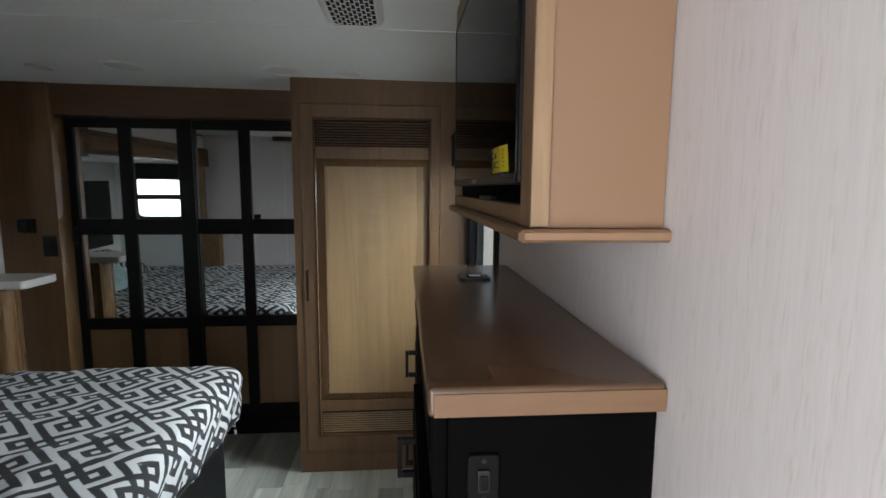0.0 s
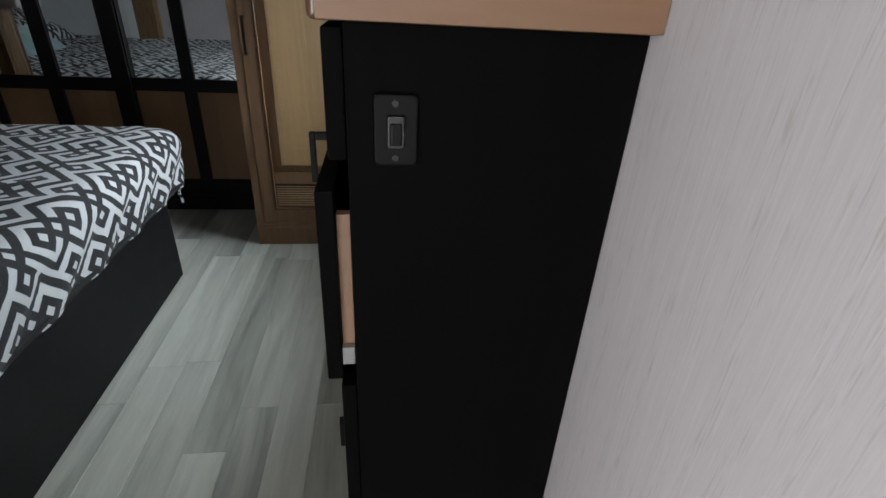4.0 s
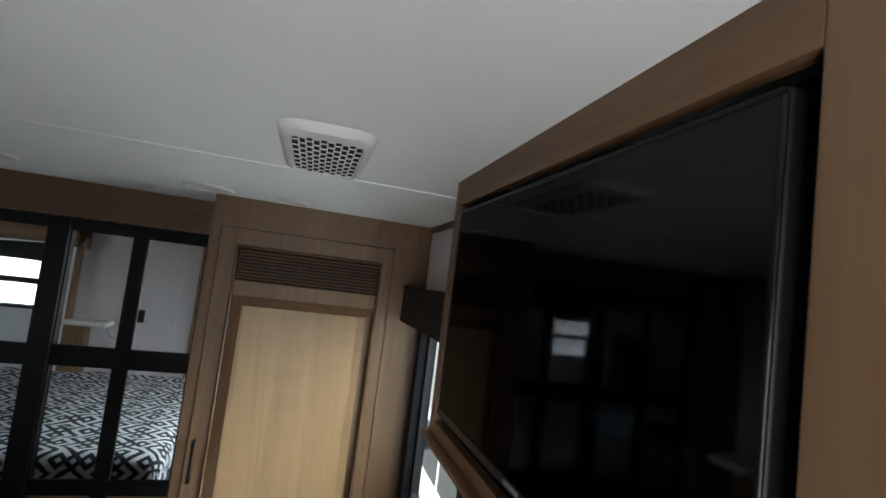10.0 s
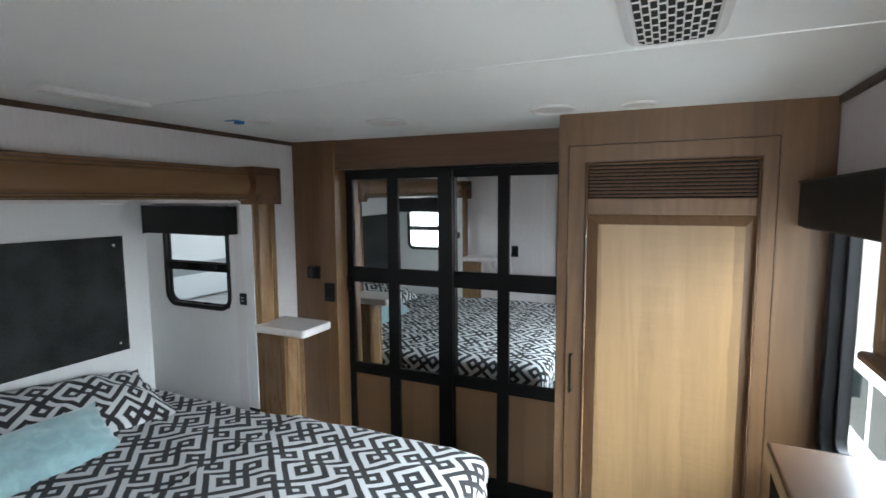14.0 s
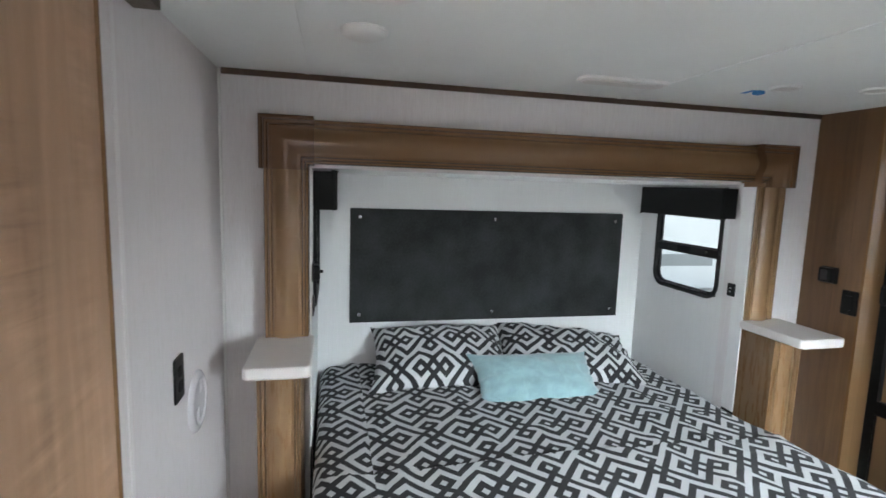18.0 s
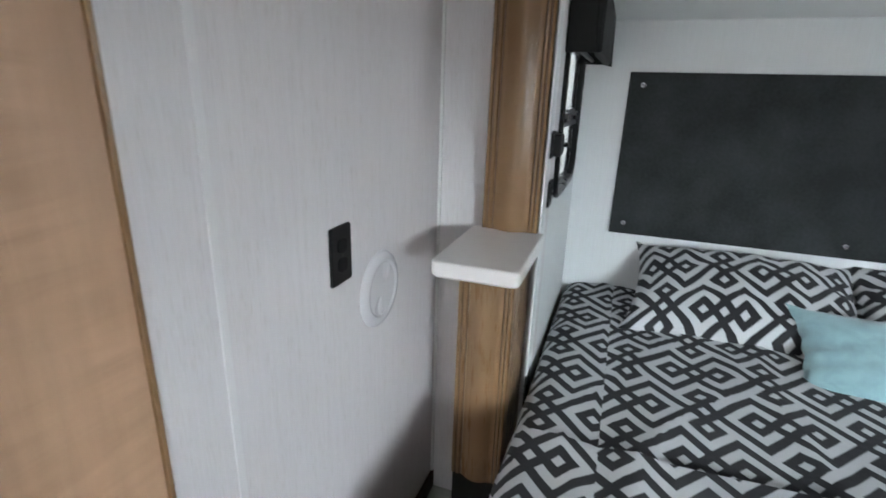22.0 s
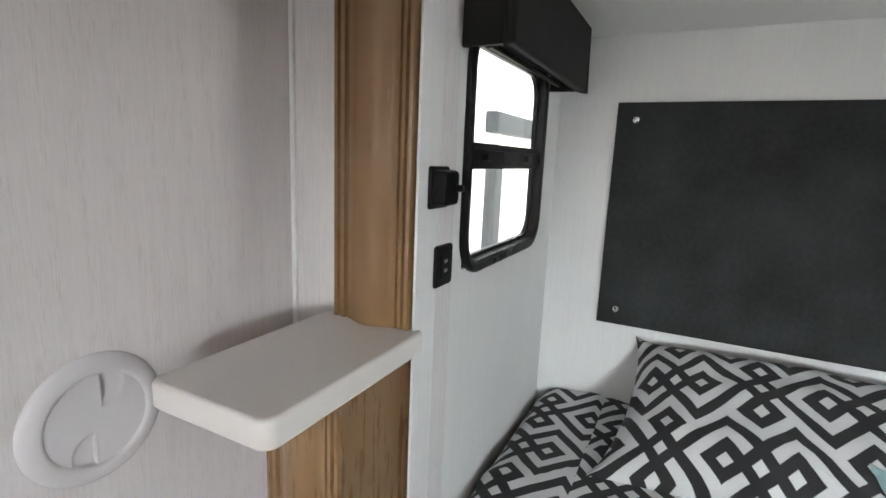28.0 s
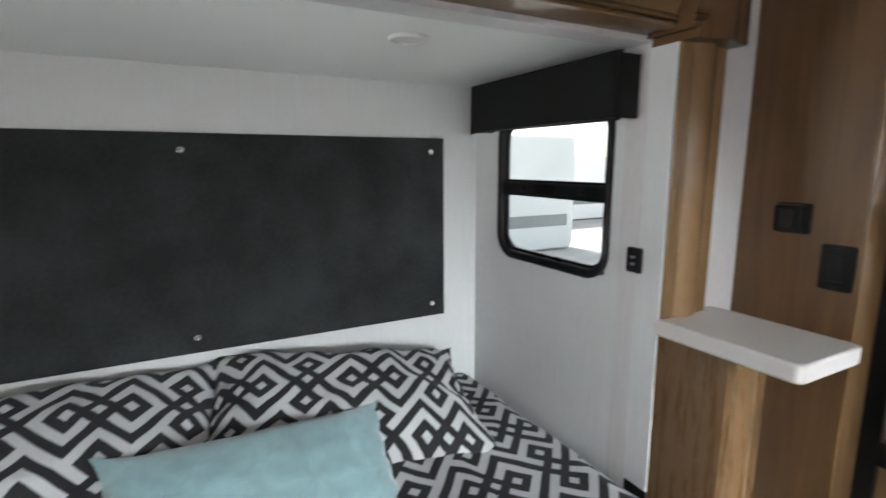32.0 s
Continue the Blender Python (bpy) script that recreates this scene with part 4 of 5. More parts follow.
for k, (z0, z1, open_by) in enumerate(rows):
    for y0, y1 in ((0.474, 0.923), (0.927, 1.376)):
        gap = open_by if y0 < 0.5 else 0.0
        x1 = 2.8375 - gap
        f = part("drawer_front", block(x1 - 0.018, x1, y0, y1, z0, z1, 0.003), BLACK_WOOD, dresser)
        part("centre_panel", block(x1 - 0.0205, x1 - 0.0181, y0 + 0.05, y1 - 0.05, z0 + 0.035, z1 - 0.035, 0.001), BLACK_WOOD, f)
        if k:
            bar_handle(f, (x1 - 0.018, (y0 + y1) / 2, z1 - 0.040), 0.070, (-1, 0, 0))
        if gap:
            part("drawer_side", block(x1 + 0.0005, 2.8370, y0 + 0.012, y0 + 0.024, z0 + 0.035, z1 - 0.03, 0.001), RAW_PLY, f, "bare plywood drawer side")
            part("drawer_runner", block(x1 + 0.0005, 2.8372, y0 + 0.003, y0 + 0.0115, z0 + 0.020, z0 + 0.045, 0.001), STEEL, f, "zinc drawer runner")
sw = thing("rocker_switch", "small black rocker switch plate on the dresser side", "switch", (2.882, 0.47, 1.03))
part("cover_plate", plate(2.862, 2.902, 1.029, 1.094, 0.005, 0.006, 0.003, on_y(0.4695, -1)), HANDLE_BLACK, sw)
part("rocker_bezel", plate(2.874, 2.890, 1.046, 1.076, 0.002, 0.010, 0.002, on_y(0.4695, -1)), BEZEL_GREY, sw, "dark grey switch bezel")
part("rocker", plate(2.876, 2.888, 1.049, 1.070, 0.002, 0.012, 0.003, on_y(0.4695, -1)), BLACK_FRAME, sw)
for z in (1.037, 1.086):
    part("screw", disc(2.882, z, 0.0035, 0.0068, 0.001, on_y(0.4695, -1), 10), BRONZE, sw)

pad = thing("charging_outlet", "flat black pop-up charging outlet set in the worktop", "outlet", (2.968, 1.158, 1.186))
part("rim", plate(2.927, 3.008, 1.118, 1.198, 0.020, 0.006, 0.003, on_z(1.1862)), BLACK_PLASTIC, pad)
part("lid", plate(2.945, 2.992, 1.132, 1.176, 0.010, 0.0085, 0.002, on_z(1.1862)), SCREEN, pad, "glossy black lid")
part("inlay", plate(2.952, 2.985, 1.140, 1.168, 0.008, 0.0092, 0.0008, on_z(1.1862)), STEEL, pad, "grey lid inlay")

# television cabinet
cab = thing("tv_cabinet", "maple wall cabinet framing a recessed television", "cabinet", (3.02, 0.9, 1.356))
C0, C1, CX = 0.480, 1.348, 2.953
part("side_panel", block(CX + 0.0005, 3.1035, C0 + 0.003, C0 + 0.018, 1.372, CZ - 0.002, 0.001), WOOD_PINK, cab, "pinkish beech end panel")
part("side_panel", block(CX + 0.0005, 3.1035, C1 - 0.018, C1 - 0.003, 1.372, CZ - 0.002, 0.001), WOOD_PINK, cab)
# black sheets keep the cavity round the television as dark as its shade
for a, b in ((C0 + 0.0185, C0 + 0.0205), (C1 - 0.0205, C1 - 0.0185)):
    part("inner_shade", block(CX + 0.0008, 3.0695, a, b, 1.386, CZ - 0.003, 0), DARK_GAP, cab, "black sheet painted for the shade inside the cabinet")
part("inner_shade", block(CX + 0.0008, 3.0695, C0 + 0.021, C1 - 0.021, 1.3855, 1.3870, 0), DARK_GAP, cab)
part("back_panel", block(3.070, 3.1035, C0 + 0.0185, C1 - 0.0185, 1.374, CZ - 0.002, 0), DARK_GAP, cab)
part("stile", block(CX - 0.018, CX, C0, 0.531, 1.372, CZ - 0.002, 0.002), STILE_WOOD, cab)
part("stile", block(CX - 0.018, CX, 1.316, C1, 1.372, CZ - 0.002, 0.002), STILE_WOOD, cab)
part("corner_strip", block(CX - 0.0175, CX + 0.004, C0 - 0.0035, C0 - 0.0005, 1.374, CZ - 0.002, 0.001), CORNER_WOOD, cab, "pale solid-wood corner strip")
part("top_rail", block(CX - 0.018, CX, 0.5315, 1.3155, 1.857, CZ - 0.002, 0.002), WOOD_X, cab)
part("bottom_rail", block(CX - 0.018, CX, 0.5315, 1.3155, 1.372, 1.398, 0.002), WOOD_X, cab)
part("bottom_board", block(CX + 0.0005, 3.1035, C0 + 0.0185, C1 - 0.0185, 1.373, 1.385, 0), WOOD_X, cab)
part("base_moulding", sweep(((0, 0), (0, 0.010), (0.004, 0.016), (0.012, 0.016), (0.016, 0.010), (0.0155, 0)), (CX - 0.019, C0 - 0.016, 1.3715), (CX - 0.019, C1 + 0.004, 1.3715), (0, 0, -1), (-1, 0, 0)), WOOD_X, cab)
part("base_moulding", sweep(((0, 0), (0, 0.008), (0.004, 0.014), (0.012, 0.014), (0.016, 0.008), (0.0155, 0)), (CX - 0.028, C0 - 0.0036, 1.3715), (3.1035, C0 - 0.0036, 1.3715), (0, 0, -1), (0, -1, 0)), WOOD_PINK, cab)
part("soffit", block(CX - 0.019, 3.1035, C0 + 0.0025, C1 + 0.002, 1.3555, 1.3713, 0.001), WOOD_X, cab)

tv = thing("television", "black flat-screen television set in the cabinet opening", "television", (2.952, 0.89, 1.425))
TV_X = 2.932                     # front of the screen at its near edge; the far edge stands a little further out
TV_TURN = Matrix.Translation((TV_X, 0.561, 0)) @ Matrix.Rotation(radians(0.5), 4, "Z") @ Matrix.Translation((-TV_X, -0.561, 0))


def tv_block(*size):
    bm = block(*size)
    bmesh.ops.transform(bm, matrix=TV_TURN, verts=bm.verts[:])
    return bm


part("casing", tv_block(TV_X + 0.0020, 2.974, 0.5500, 1.272, 1.4255, 1.8400, 0.005, 3), BLACK_PLASTIC, tv)
part("screen", tv_block(TV_X, TV_X + 0.0018, 0.5560, 1.260, 1.4405, 1.8325, 0), TV_FACE, tv, "glossy dark screen")
part("bezel_strip", tv_block(TV_X - 0.0020, TV_X + 0.0018, 0.5530, 1.268, 1.4270, 1.4400, 0.0012, 2), BLACK_PLASTIC, tv)
part("top_bezel", tv_block(TV_X - 0.0012, TV_X + 0.0018, 0.5530, 1.268, 1.8330, 1.8385, 0.0008), BLACK_PLASTIC, tv)
part("side_bezel", tv_block(TV_X - 0.0012, TV_X + 0.0018, 1.2605, 1.2680, 1.4405, 1.8325, 0.0008), BLACK_PLASTIC, tv)
part("edge_trim", pipe([(TV_X + 0.0014, 0.5532, 1.4405), (TV_X + 0.0014, 0.5532, 1.8325)], 0.0028, 14), GLOSS_BLACK, tv, "glossy black side edge")
part("maker_mark", tv_block(TV_X - 0.0027, TV_X - 0.0021, 0.873, 0.920, 1.4305, 1.4370, 0), LABEL_GREY, tv, "small grey maker mark")
part("wall_bracket", block(2.9800, 3.0695, 0.78, 1.02, 1.52, 1.74, 0.003), BLACK_PLASTIC, tv)
card = thing("energy_card", "yellow energy label card propped on the television edge", "label", (2.93, 0.64, 1.44))
CARD_Y, CARD_W, CARD_Z, CARD_H = 0.642, 0.1125, 1.441, 0.0345


def card_x(k, h):
    """Depth of the bowed card: k along it, h up it."""
    return 2.9185 - 0.0045 * math.sin(math.pi * k) - 0.002 * h


bm = bmesh.new()
n = 12
rowsv = [[bm.verts.new((card_x(k / n, j / 4), CARD_Y - CARD_W * k / n, CARD_Z + CARD_H * j / 4)) for k in range(n + 1)] for j in range(5)]
for j in range(4):
    for k in range(n):
        bm.faces.new((rowsv[j][k], rowsv[j][k + 1], rowsv[j + 1][k + 1], rowsv[j + 1][k]))
bmesh.ops.solidify(bm, geom=bm.faces[:], thickness=0.0006)
part("card", bm, YELLOW, card)
part("mounting_tab", block(2.9160, 2.9298, 0.569, 0.607, 1.4345, 1.4405, 0.001), BLACK_PLASTIC, card, "small black tab holding the card")


def on_card(k, h):
    lean_back = math.degrees(math.atan2(-0.002, CARD_H))
    bow = math.degrees(math.atan(0.0045 * math.pi * math.cos(math.pi * k) / CARD_W))
    return pose(card_x(k, h) - 0.0011, CARD_Y - CARD_W * k, CARD_Z + CARD_H * h, 90 - lean_back, 0, -90 + bow)


for text, size, k, h in (("ENERGY", 0.0088, 0.15, 0.82), ("GUIDE", 0.0098, 0.15, 0.60), ("$6", 0.011, 0.50, 0.66)):
    lettering("lettering", text, size, INK, card, on_card(k, h))


def printed_bar(k, h, wide, high):
    bm = box(bmesh.new(), -wide / 2, wide / 2, -high / 2, high / 2, 0, 0.0003)
    bmesh.ops.transform(bm, matrix=on_card(k, h), verts=bm.verts[:])
    part("printed_bar", bm, INK, card)


for k, h, wide, high in ((0.15, 0.36, 0.026, 0.0012), (0.15, 0.24, 0.026, 0.0012), (0.31, 0.50, 0.0010, 0.032), (0.69, 0.50, 0.0010, 0.032),
                         (0.50, 0.40, 0.036, 0.0014), (0.42, 0.28, 0.008, 0.0040), (0.54, 0.20, 0.030, 0.0012),
                         (0.84, 0.80, 0.028, 0.0011), (0.84, 0.66, 0.030, 0.0011), (0.84, 0.52, 0.026, 0.0011), (0.84, 0.38, 0.030, 0.0011), (0.84, 0.22, 0.022, 0.0011)):
    printed_bar(k, h, wide, high)
receiver = solid("remote_control", block(2.938, 2.952, 0.78, 0.90, 1.3985, 1.4060, 0.002), BLACK_PLASTIC, "small flat black remote lying on the cabinet ledge", "remote")


# bed
bed = thing("bed_base", "low black bed platform under the mattress", "bed", (1.0, 1.25, 0))
part("platform", block(0.05, 2.003, 0.50, 1.980, 0.0, 0.360, 0.004), BED_BLACK, bed)
part("deck", block(0.012, 2.02, 0.39, 2.15, 0.3605, 0.372, 0.002), DARK_GAP, bed)
mat = bmesh.new()
box(mat, 0.012, 1.985, 0.385, 2.140, 0.3725, 0.560)
bmesh.ops.bevel(mat, geom=mat.edges[:], offset=0.045, segments=4, affect="EDGES")
solid("mattress", mat, SOLID_WHITE, "thick mattress hidden under the patterned bedspread", "mattress")
TOPZ, A1, RR = 0.582, 1.970, 0.070


def drape(a, b):
    """Where the cloth lies: a along the bed from the head wall, b across it."""
    b0, b1 = 0.325 + RR, 2.105 + 0.03 * min(1, max(0, (a - 0.75) / 0.3))
    ex, ey = max(0.0, a - A1), (b - b1 if b > b1 else (b - b0 if b < b0 else 0.0))
    e = math.hypot(ex, ey)
    x, y = min(a, A1), min(max(b, b0), b1)
    ridge = 1 - abs(noise.noise((a * 2.3 + 5, b * 4.1, 2.0)))
    wave = 0.007 * noise.noise((a * 3.1, b * 3.1, 0.3)) + 0.004 * noise.noise((a * 8, b * 8, 4.0)) + 0.013 * ridge ** 7
    wave -= 0.006 * math.exp(-((b - 0.528) / 0.012) ** 2)
    z = TOPZ + wave + 0.012 * math.sin(math.pi * min(1, a / 2)) * math.sin(math.pi * (b - 0.33) / 1.85)
    if e > 0:
        t = min(e / RR, math.pi / 2)
        fall = max(0.0, e - RR * math.pi / 2)
        reach = RR * math.sin(t) - 0.16 * fall + 0.010 * math.sin((a + b) * 26) * min(1, fall / 0.08)
        x, y = x + ex / e * reach, y + ey / e * reach
        z -= RR * (1 - math.cos(t)) + fall * 0.96
    return Vector((x, y, z))


SEAM, SIDE_PRINT = 0.528, (0.388, 1.160)      # side seam of the spread, and where the print starts on each piece


def cloth(a0, a1, b0, b1, na, nb, lift, origin):
    bm = bmesh.new()
    uv = bm.loops.layers.uv.new("UVMap")
    across = [b0 + (b1 - b0) * j / nb for j in range(nb + 1)]
    across[min(range(nb + 1), key=lambda j: abs(across[j] - SEAM))] = SEAM
    at = [[(a0 + (a1 - a0) * i / na, b) for b in across] for i in range(na + 1)]
    grid = []
    for row in at:
        grid.append([bm.verts.new(drape(a, b) + Vector((0, 0, lift))) for a, b in row])
    for i in range(na):
        for j in range(nb):
            f = bm.faces.new((grid[i][j], grid[i + 1][j], grid[i + 1][j + 1], grid[i][j + 1]))
            c, e = SIDE_PRINT if at[i][j + 1][1] <= SEAM + 0.004 else origin
            for loop, (p, q) in zip(f.loops, ((i, j), (i + 1, j), (i + 1, j + 1), (i, j + 1))):
                a, b = at[p][q]
                loop[uv].uv = ((b - c) * 1.038, (a - e) * 0.955)
    bm.normal_update()
    bmesh.ops.solidify(bm, geom=bm.faces[:], thickness=0.010)
    return bm


END = RR * math.pi / 2
spread = thing("bedspread", "black and white fret-pattern bedspread, slightly rumpled", "bedspread", (1.0, 1.25, 0.37))
part("head_panel", cloth(0.015, 1.12, 0.395 - END - 0.13, 2.105 + END + 0.05, 44, 84, 0.0, (0.587, 0.834)), FABRIC, spread, sharp=80)
part("foot_panel", cloth(1.075, A1 + END + 0.185, 0.395 - END - 0.13, 2.135 + END + 0.13, 52, 88, 0.012, (0.561, 1.235)), FABRIC, spread, "turned panel over the foot of the bed", sharp=80)


def pillow(name, w, h, thick, m, material, label, group, pinch=0.07, shift=(0, 0), wrinkle=0.006, seed=0.0, gather=0.0, taper=0.0):
    """Two seamed faces puffed between pointed corners, w along x and h along y before the pose m."""
    bm = bmesh.new()
    uv = bm.loops.layers.uv.new("UVMap")
    nu, nv = 34, 24

    def point(i, j, s):
        u, v = -1 + 2 * i / nu, -1 + 2 * j / nv
        bu, bv = 1 - pinch * (1 - v * v) * abs(u) ** 2, 1 - pinch * (1 - u * u) * abs(v) ** 2
        puff = max(0.0, (1 - u ** 4) * (1 - v ** 4)) ** 0.62 * (0.75 + 0.25 * (1 - u * u) * (1 - v * v))
        crease = wrinkle * noise.noise((u * 3.2 + seed, v * 3.2, s * 2 + seed)) * (0.4 + puff)
        pull = 0.35 * wrinkle * math.sin(14 * (abs(u) - abs(v)) + seed) * (u * u * v * v) + gather * math.sin(v * 17 + seed) * max(0.0, abs(u) - 0.55) ** 1.5 * (1 - abs(v))
        ear = 0.030 * (u * v) ** 10
        return Vector((w / 2 * u * bu * (1 + ear) * (1 - 0.8 * (abs(taper) + taper * u) * (v + 1) / 2), h / 2 * v * bv * (1 + 1.6 * ear), s * (thick / 2 * puff) + crease + pull + 0.25 * ear))

    for s in (1, -1):
        g = [[bm.verts.new(point(i, j, s)) for j in range(nv + 1)] for i in range(nu + 1)]
        for i in range(nu):
            for j in range(nv):
                ids = ((i, j), (i + 1, j), (i + 1, j + 1), (i, j + 1))
                f = bm.faces.new([g[p][q] for p, q in ids])
                for loop, (p, q) in zip(f.loops, ids):
                    loop[uv].uv = (w / 2 * (-1 + 2 * p / nu) + shift[0], h / 2 * (-1 + 2 * q / nv) + shift[1] + (0.5 if s < 0 else 0))
    bmesh.ops.remove_doubles(bm, verts=bm.verts[:], dist=0.0005)
    ob = new(name, finish(name, bm, material, 80))
    ob.matrix_world = m
    return tagged(ob, label, "pillow", group)


def lean(x, y, z, tilt, turn=0.0, roll=0.0, spin=0.0):
    """Pillow width along world y, its upper edge leaning back to the head wall."""
    return pose(x, y, z, 0, 0, 90 + turn) @ pose(0, 0, 0, tilt, roll, 0) @ pose(0, 0, 0, 0, 0, spin)


pillow("pillow", 0.765, 0.45, 0.21, lean(0.205, 0.936, 0.678, 26, 0), FABRIC, "black and white fret-pattern bed pillow leaning on the headboard wall", "bed pillows", shift=(0.258, -0.043), pinch=0.085, wrinkle=0.016, seed=1.0, gather=0.02, taper=-0.07)
pillow("pillow", 0.830, 0.44, 0.20, lean(0.250, 1.648, 0.668, 23, -12, 5), FABRIC, "black and white fret-pattern bed pillow with a crumpled corner", "bed pillows", shift=(0.333, -0.020), pinch=0.10, wrinkle=0.018, seed=5.0, gather=0.05, taper=0.13)
pillow("lumbar_pillow", 0.64, 0.325, 0.155, lean(0.468, 1.366, 0.630, 34, -4, 2, 3), TEAL, "long aqua plush lumbar pillow in front of the bed pillows", "", pinch=0.09, wrinkle=0.007, seed=9.0, gather=0.035)

# charcoal headboard panel with six fixings
head = thing("headboard_panel", "flat charcoal headboard panel screwed to the wall", "headboard", (0.01, 1.267, 0.82))
part("panel", block(0.0008, 0.020, 0.478, 2.056, 0.821, 1.432, 0.002), BOARD, head)
for y in (0.528, 1.268, 2.006):
    for z in (0.866, 1.386):
        part("fixing", loft([(circle(y, z, 0.0090, 14), 0), (circle(y, z, 0.0090, 14), 0.004), (circle(y, z, 0.0060, 14), 0.0065), (circle(y, z, 0.0030, 14), 0.0050)], on_x(0.0203)), CHROME, head, "bright metal screw cap")


# switches, outlets and other wall fittings
def wall_plate(name, u0, u1, v0, v1, to, label, category, face="", deep=0.006):
    t = thing(name, label, category, to((u0 + u1) / 2, v0, 0), "wall plates")
    part("cover_plate", plate(u0, u1, v0, v1, 0.006, deep, 0.003, to), BLACK_PLASTIC, t)
    cu, cv, w, h = (u0 + u1) / 2, (v0 + v1) / 2, (u1 - u0), (v1 - v0)
    if face == "ports":
        part("insert", plate(cu - w * 0.25, cu + w * 0.25, cv - h * 0.3, cv + h * 0.3, 0.004, deep + 0.002, 0.001, to), BLACK_FRAME, t)
        for dv in (-0.008, 0.008):
            part("port", plate(cu - 0.006, cu + 0.006, cv + dv - 0.003, cv + dv + 0.003, 0.001, deep + 0.0026, 0.0004, to), STEEL, t, "metal charging port")
    elif face == "outlet":
        for dv in (-0.0195, 0.0195):
            r = part("receptacle", plate(cu - 0.0165, cu + 0.0165, cv + dv - 0.0145, cv + dv + 0.0145, 0.011, deep + 0.0022, 0.0010, to), HANDLE_BLACK, t)
            for du in (-0.0063, 0.0063):
                part("slot", plate(cu + du - 0.0011, cu + du + 0.0011, cv + dv - 0.001, cv + dv + 0.007, 0.0004, deep + 0.0025, 0.0001, to), DARK_GAP, r)
            part("slot", plate(cu - 0.0023, cu + 0.0023, cv + dv - 0.009, cv + dv - 0.0045, 0.0020, deep + 0.0025, 0.0001, to), DARK_GAP, r)
        part("screw", disc(cu, cv, 0.0030, deep + 0.0010, 0.0006, to, 12), BRONZE, t)
    elif face == "rocker":
        part("rocker_bezel", plate(cu - 0.0175, cu + 0.0175, cv - 0.034, cv + 0.034, 0.003, deep + 0.0012, 0.0006, to), HANDLE_BLACK, t)
        part("rocker", plate(cu - 0.0150, cu + 0.0150, cv - 0.031, cv + 0.031, 0.002, deep + 0.0045, 0.0020, to), BLACK_PLASTIC, t)
        for dv in (-0.046, 0.046):
            part("screw", disc(cu, cv + dv, 0.0028, deep + 0.0010, 0.0006, to, 12), BRONZE, t)
    elif face == "knob":
        part("raised_box", plate(u0 + 0.006, u1 - 0.006, v0 + 0.006, v1 - 0.006, 0.008, deep + 0.022, 0.006, to), BLACK_PLASTIC, t)
        part("knob", disc(u0 + w * 0.28, cv, 0.006, deep + 0.034, 0.002, to, 12), BLACK_FRAME, t)
    elif face == "thermostat":
        part("raised_box", plate(u0 + 0.004, u1 - 0.012, v0 + 0.004, v1 - 0.004, 0.006, deep + 0.020, 0.005, to), BLACK_PLASTIC, t)
        part("display", plate(cu - 0.022, cu + 0.008, cv - 0.022, cv + 0.022, 0.003, deep + 0.0215, 0.001, to), BEZEL_GREY, t, "dark grey display window")
    return t


wall_plate("outlet", 1.234, 1.308, 0.976, 1.094, on_y(0.0005), "black duplex outlet plate on the linen wall", "outlet", "outlet")
wall_plate("reading_light_switch", 0.700, 0.766, 1.186, 1.254, on_y(SY0 + 0.0005), "black raised switch box beside the recess window", "switch", "knob")
wall_plate("charging_plate", 0.676, 0.738, 1.050, 1.122, on_y(SY0 + 0.0005), "black plate with two charging ports", "outlet", "ports")
wall_plate("charging_plate", 0.697, 0.741, 1.092, 1.152, on_y(SY1 - 0.0005, -1), "black plate with two charging ports beside the window", "outlet", "ports")
wall_plate("thermostat", 0.822, 0.900, 1.178, 1.252, on_y(2.5745, -1), "black thermostat with a grey display", "thermostat", "thermostat")
wall_plate("light_switch", 0.928, 0.9965, 1.056, 1.162, on_y(2.5745, -1), "black switch plate on the wood wall", "switch", "rocker")

# round white recessed cover with two finger cups
cover = thing("round_wall_cover", "round white plastic wall cover with two finger cups", "cover", (1.107, 0, 0.91))
CU, CV, R0, RI = 1.107, 0.902, 0.091, 0.064
prof = ((R0, 0.0), (R0, 0.002), (R0 * 0.985, 0.0045), (R0 * 0.93, 0.0085), (R0 * 0.85, 0.0115), (R0 * 0.77, 0.0125), (R0 * 0.725, 0.0115), (R0 * 0.705, 0.0085), (R0 * 0.69, 0.0080))
part("rim", loft([(circle(CU, CV, r, 48), d) for r, d in prof], on_y(0.0006), (True, False)), COVER_PLASTIC, cover, sharp=60)


def cup_depth(u, v):
    """Height of the middle of the cover: flat, with two half-moon scoops that end in a straight wall."""
    d = 0.0085
    for side in (1, -1):
        p, q = (u - CU - side * 0.007) * side, (v - CV + side * 0.045) * side
        r = math.hypot(p, q)
        if p > 0 and r < 0.029:
            d = min(d, 0.0085 - 0.0075 * (1 - (r / 0.029) ** 2) ** 0.6)
        elif -0.0030 < p <= 0 and abs(q) < 0.029:
            d += 0.0012 * (1 - (q / 0.029) ** 2) * (1 + p / 0.0030)
    return d


bm = bmesh.new()
n = 72
step = 2 * (RI + 0.001) / n
near = {}
for i in range(n + 1):
    for j in range(n + 1):
        u, v = CU - RI - 0.001 + step * i, CV - RI - 0.001 + step * j
        if math.hypot(u - CU, v - CV) <= RI + 0.001:
            near[i, j] = bm.verts.new(on_y(0.0006)(u, v, cup_depth(u, v)))
for i, j in list(near):
    quad = [near.get(k) for k in ((i, j), (i + 1, j), (i + 1, j + 1), (i, j + 1))]
    if all(quad):
        bm.faces.new(quad)
part("finger_cup_plate", bm, COVER_PLASTIC, cover, "flat middle with two half-moon finger scoops", sharp=50)

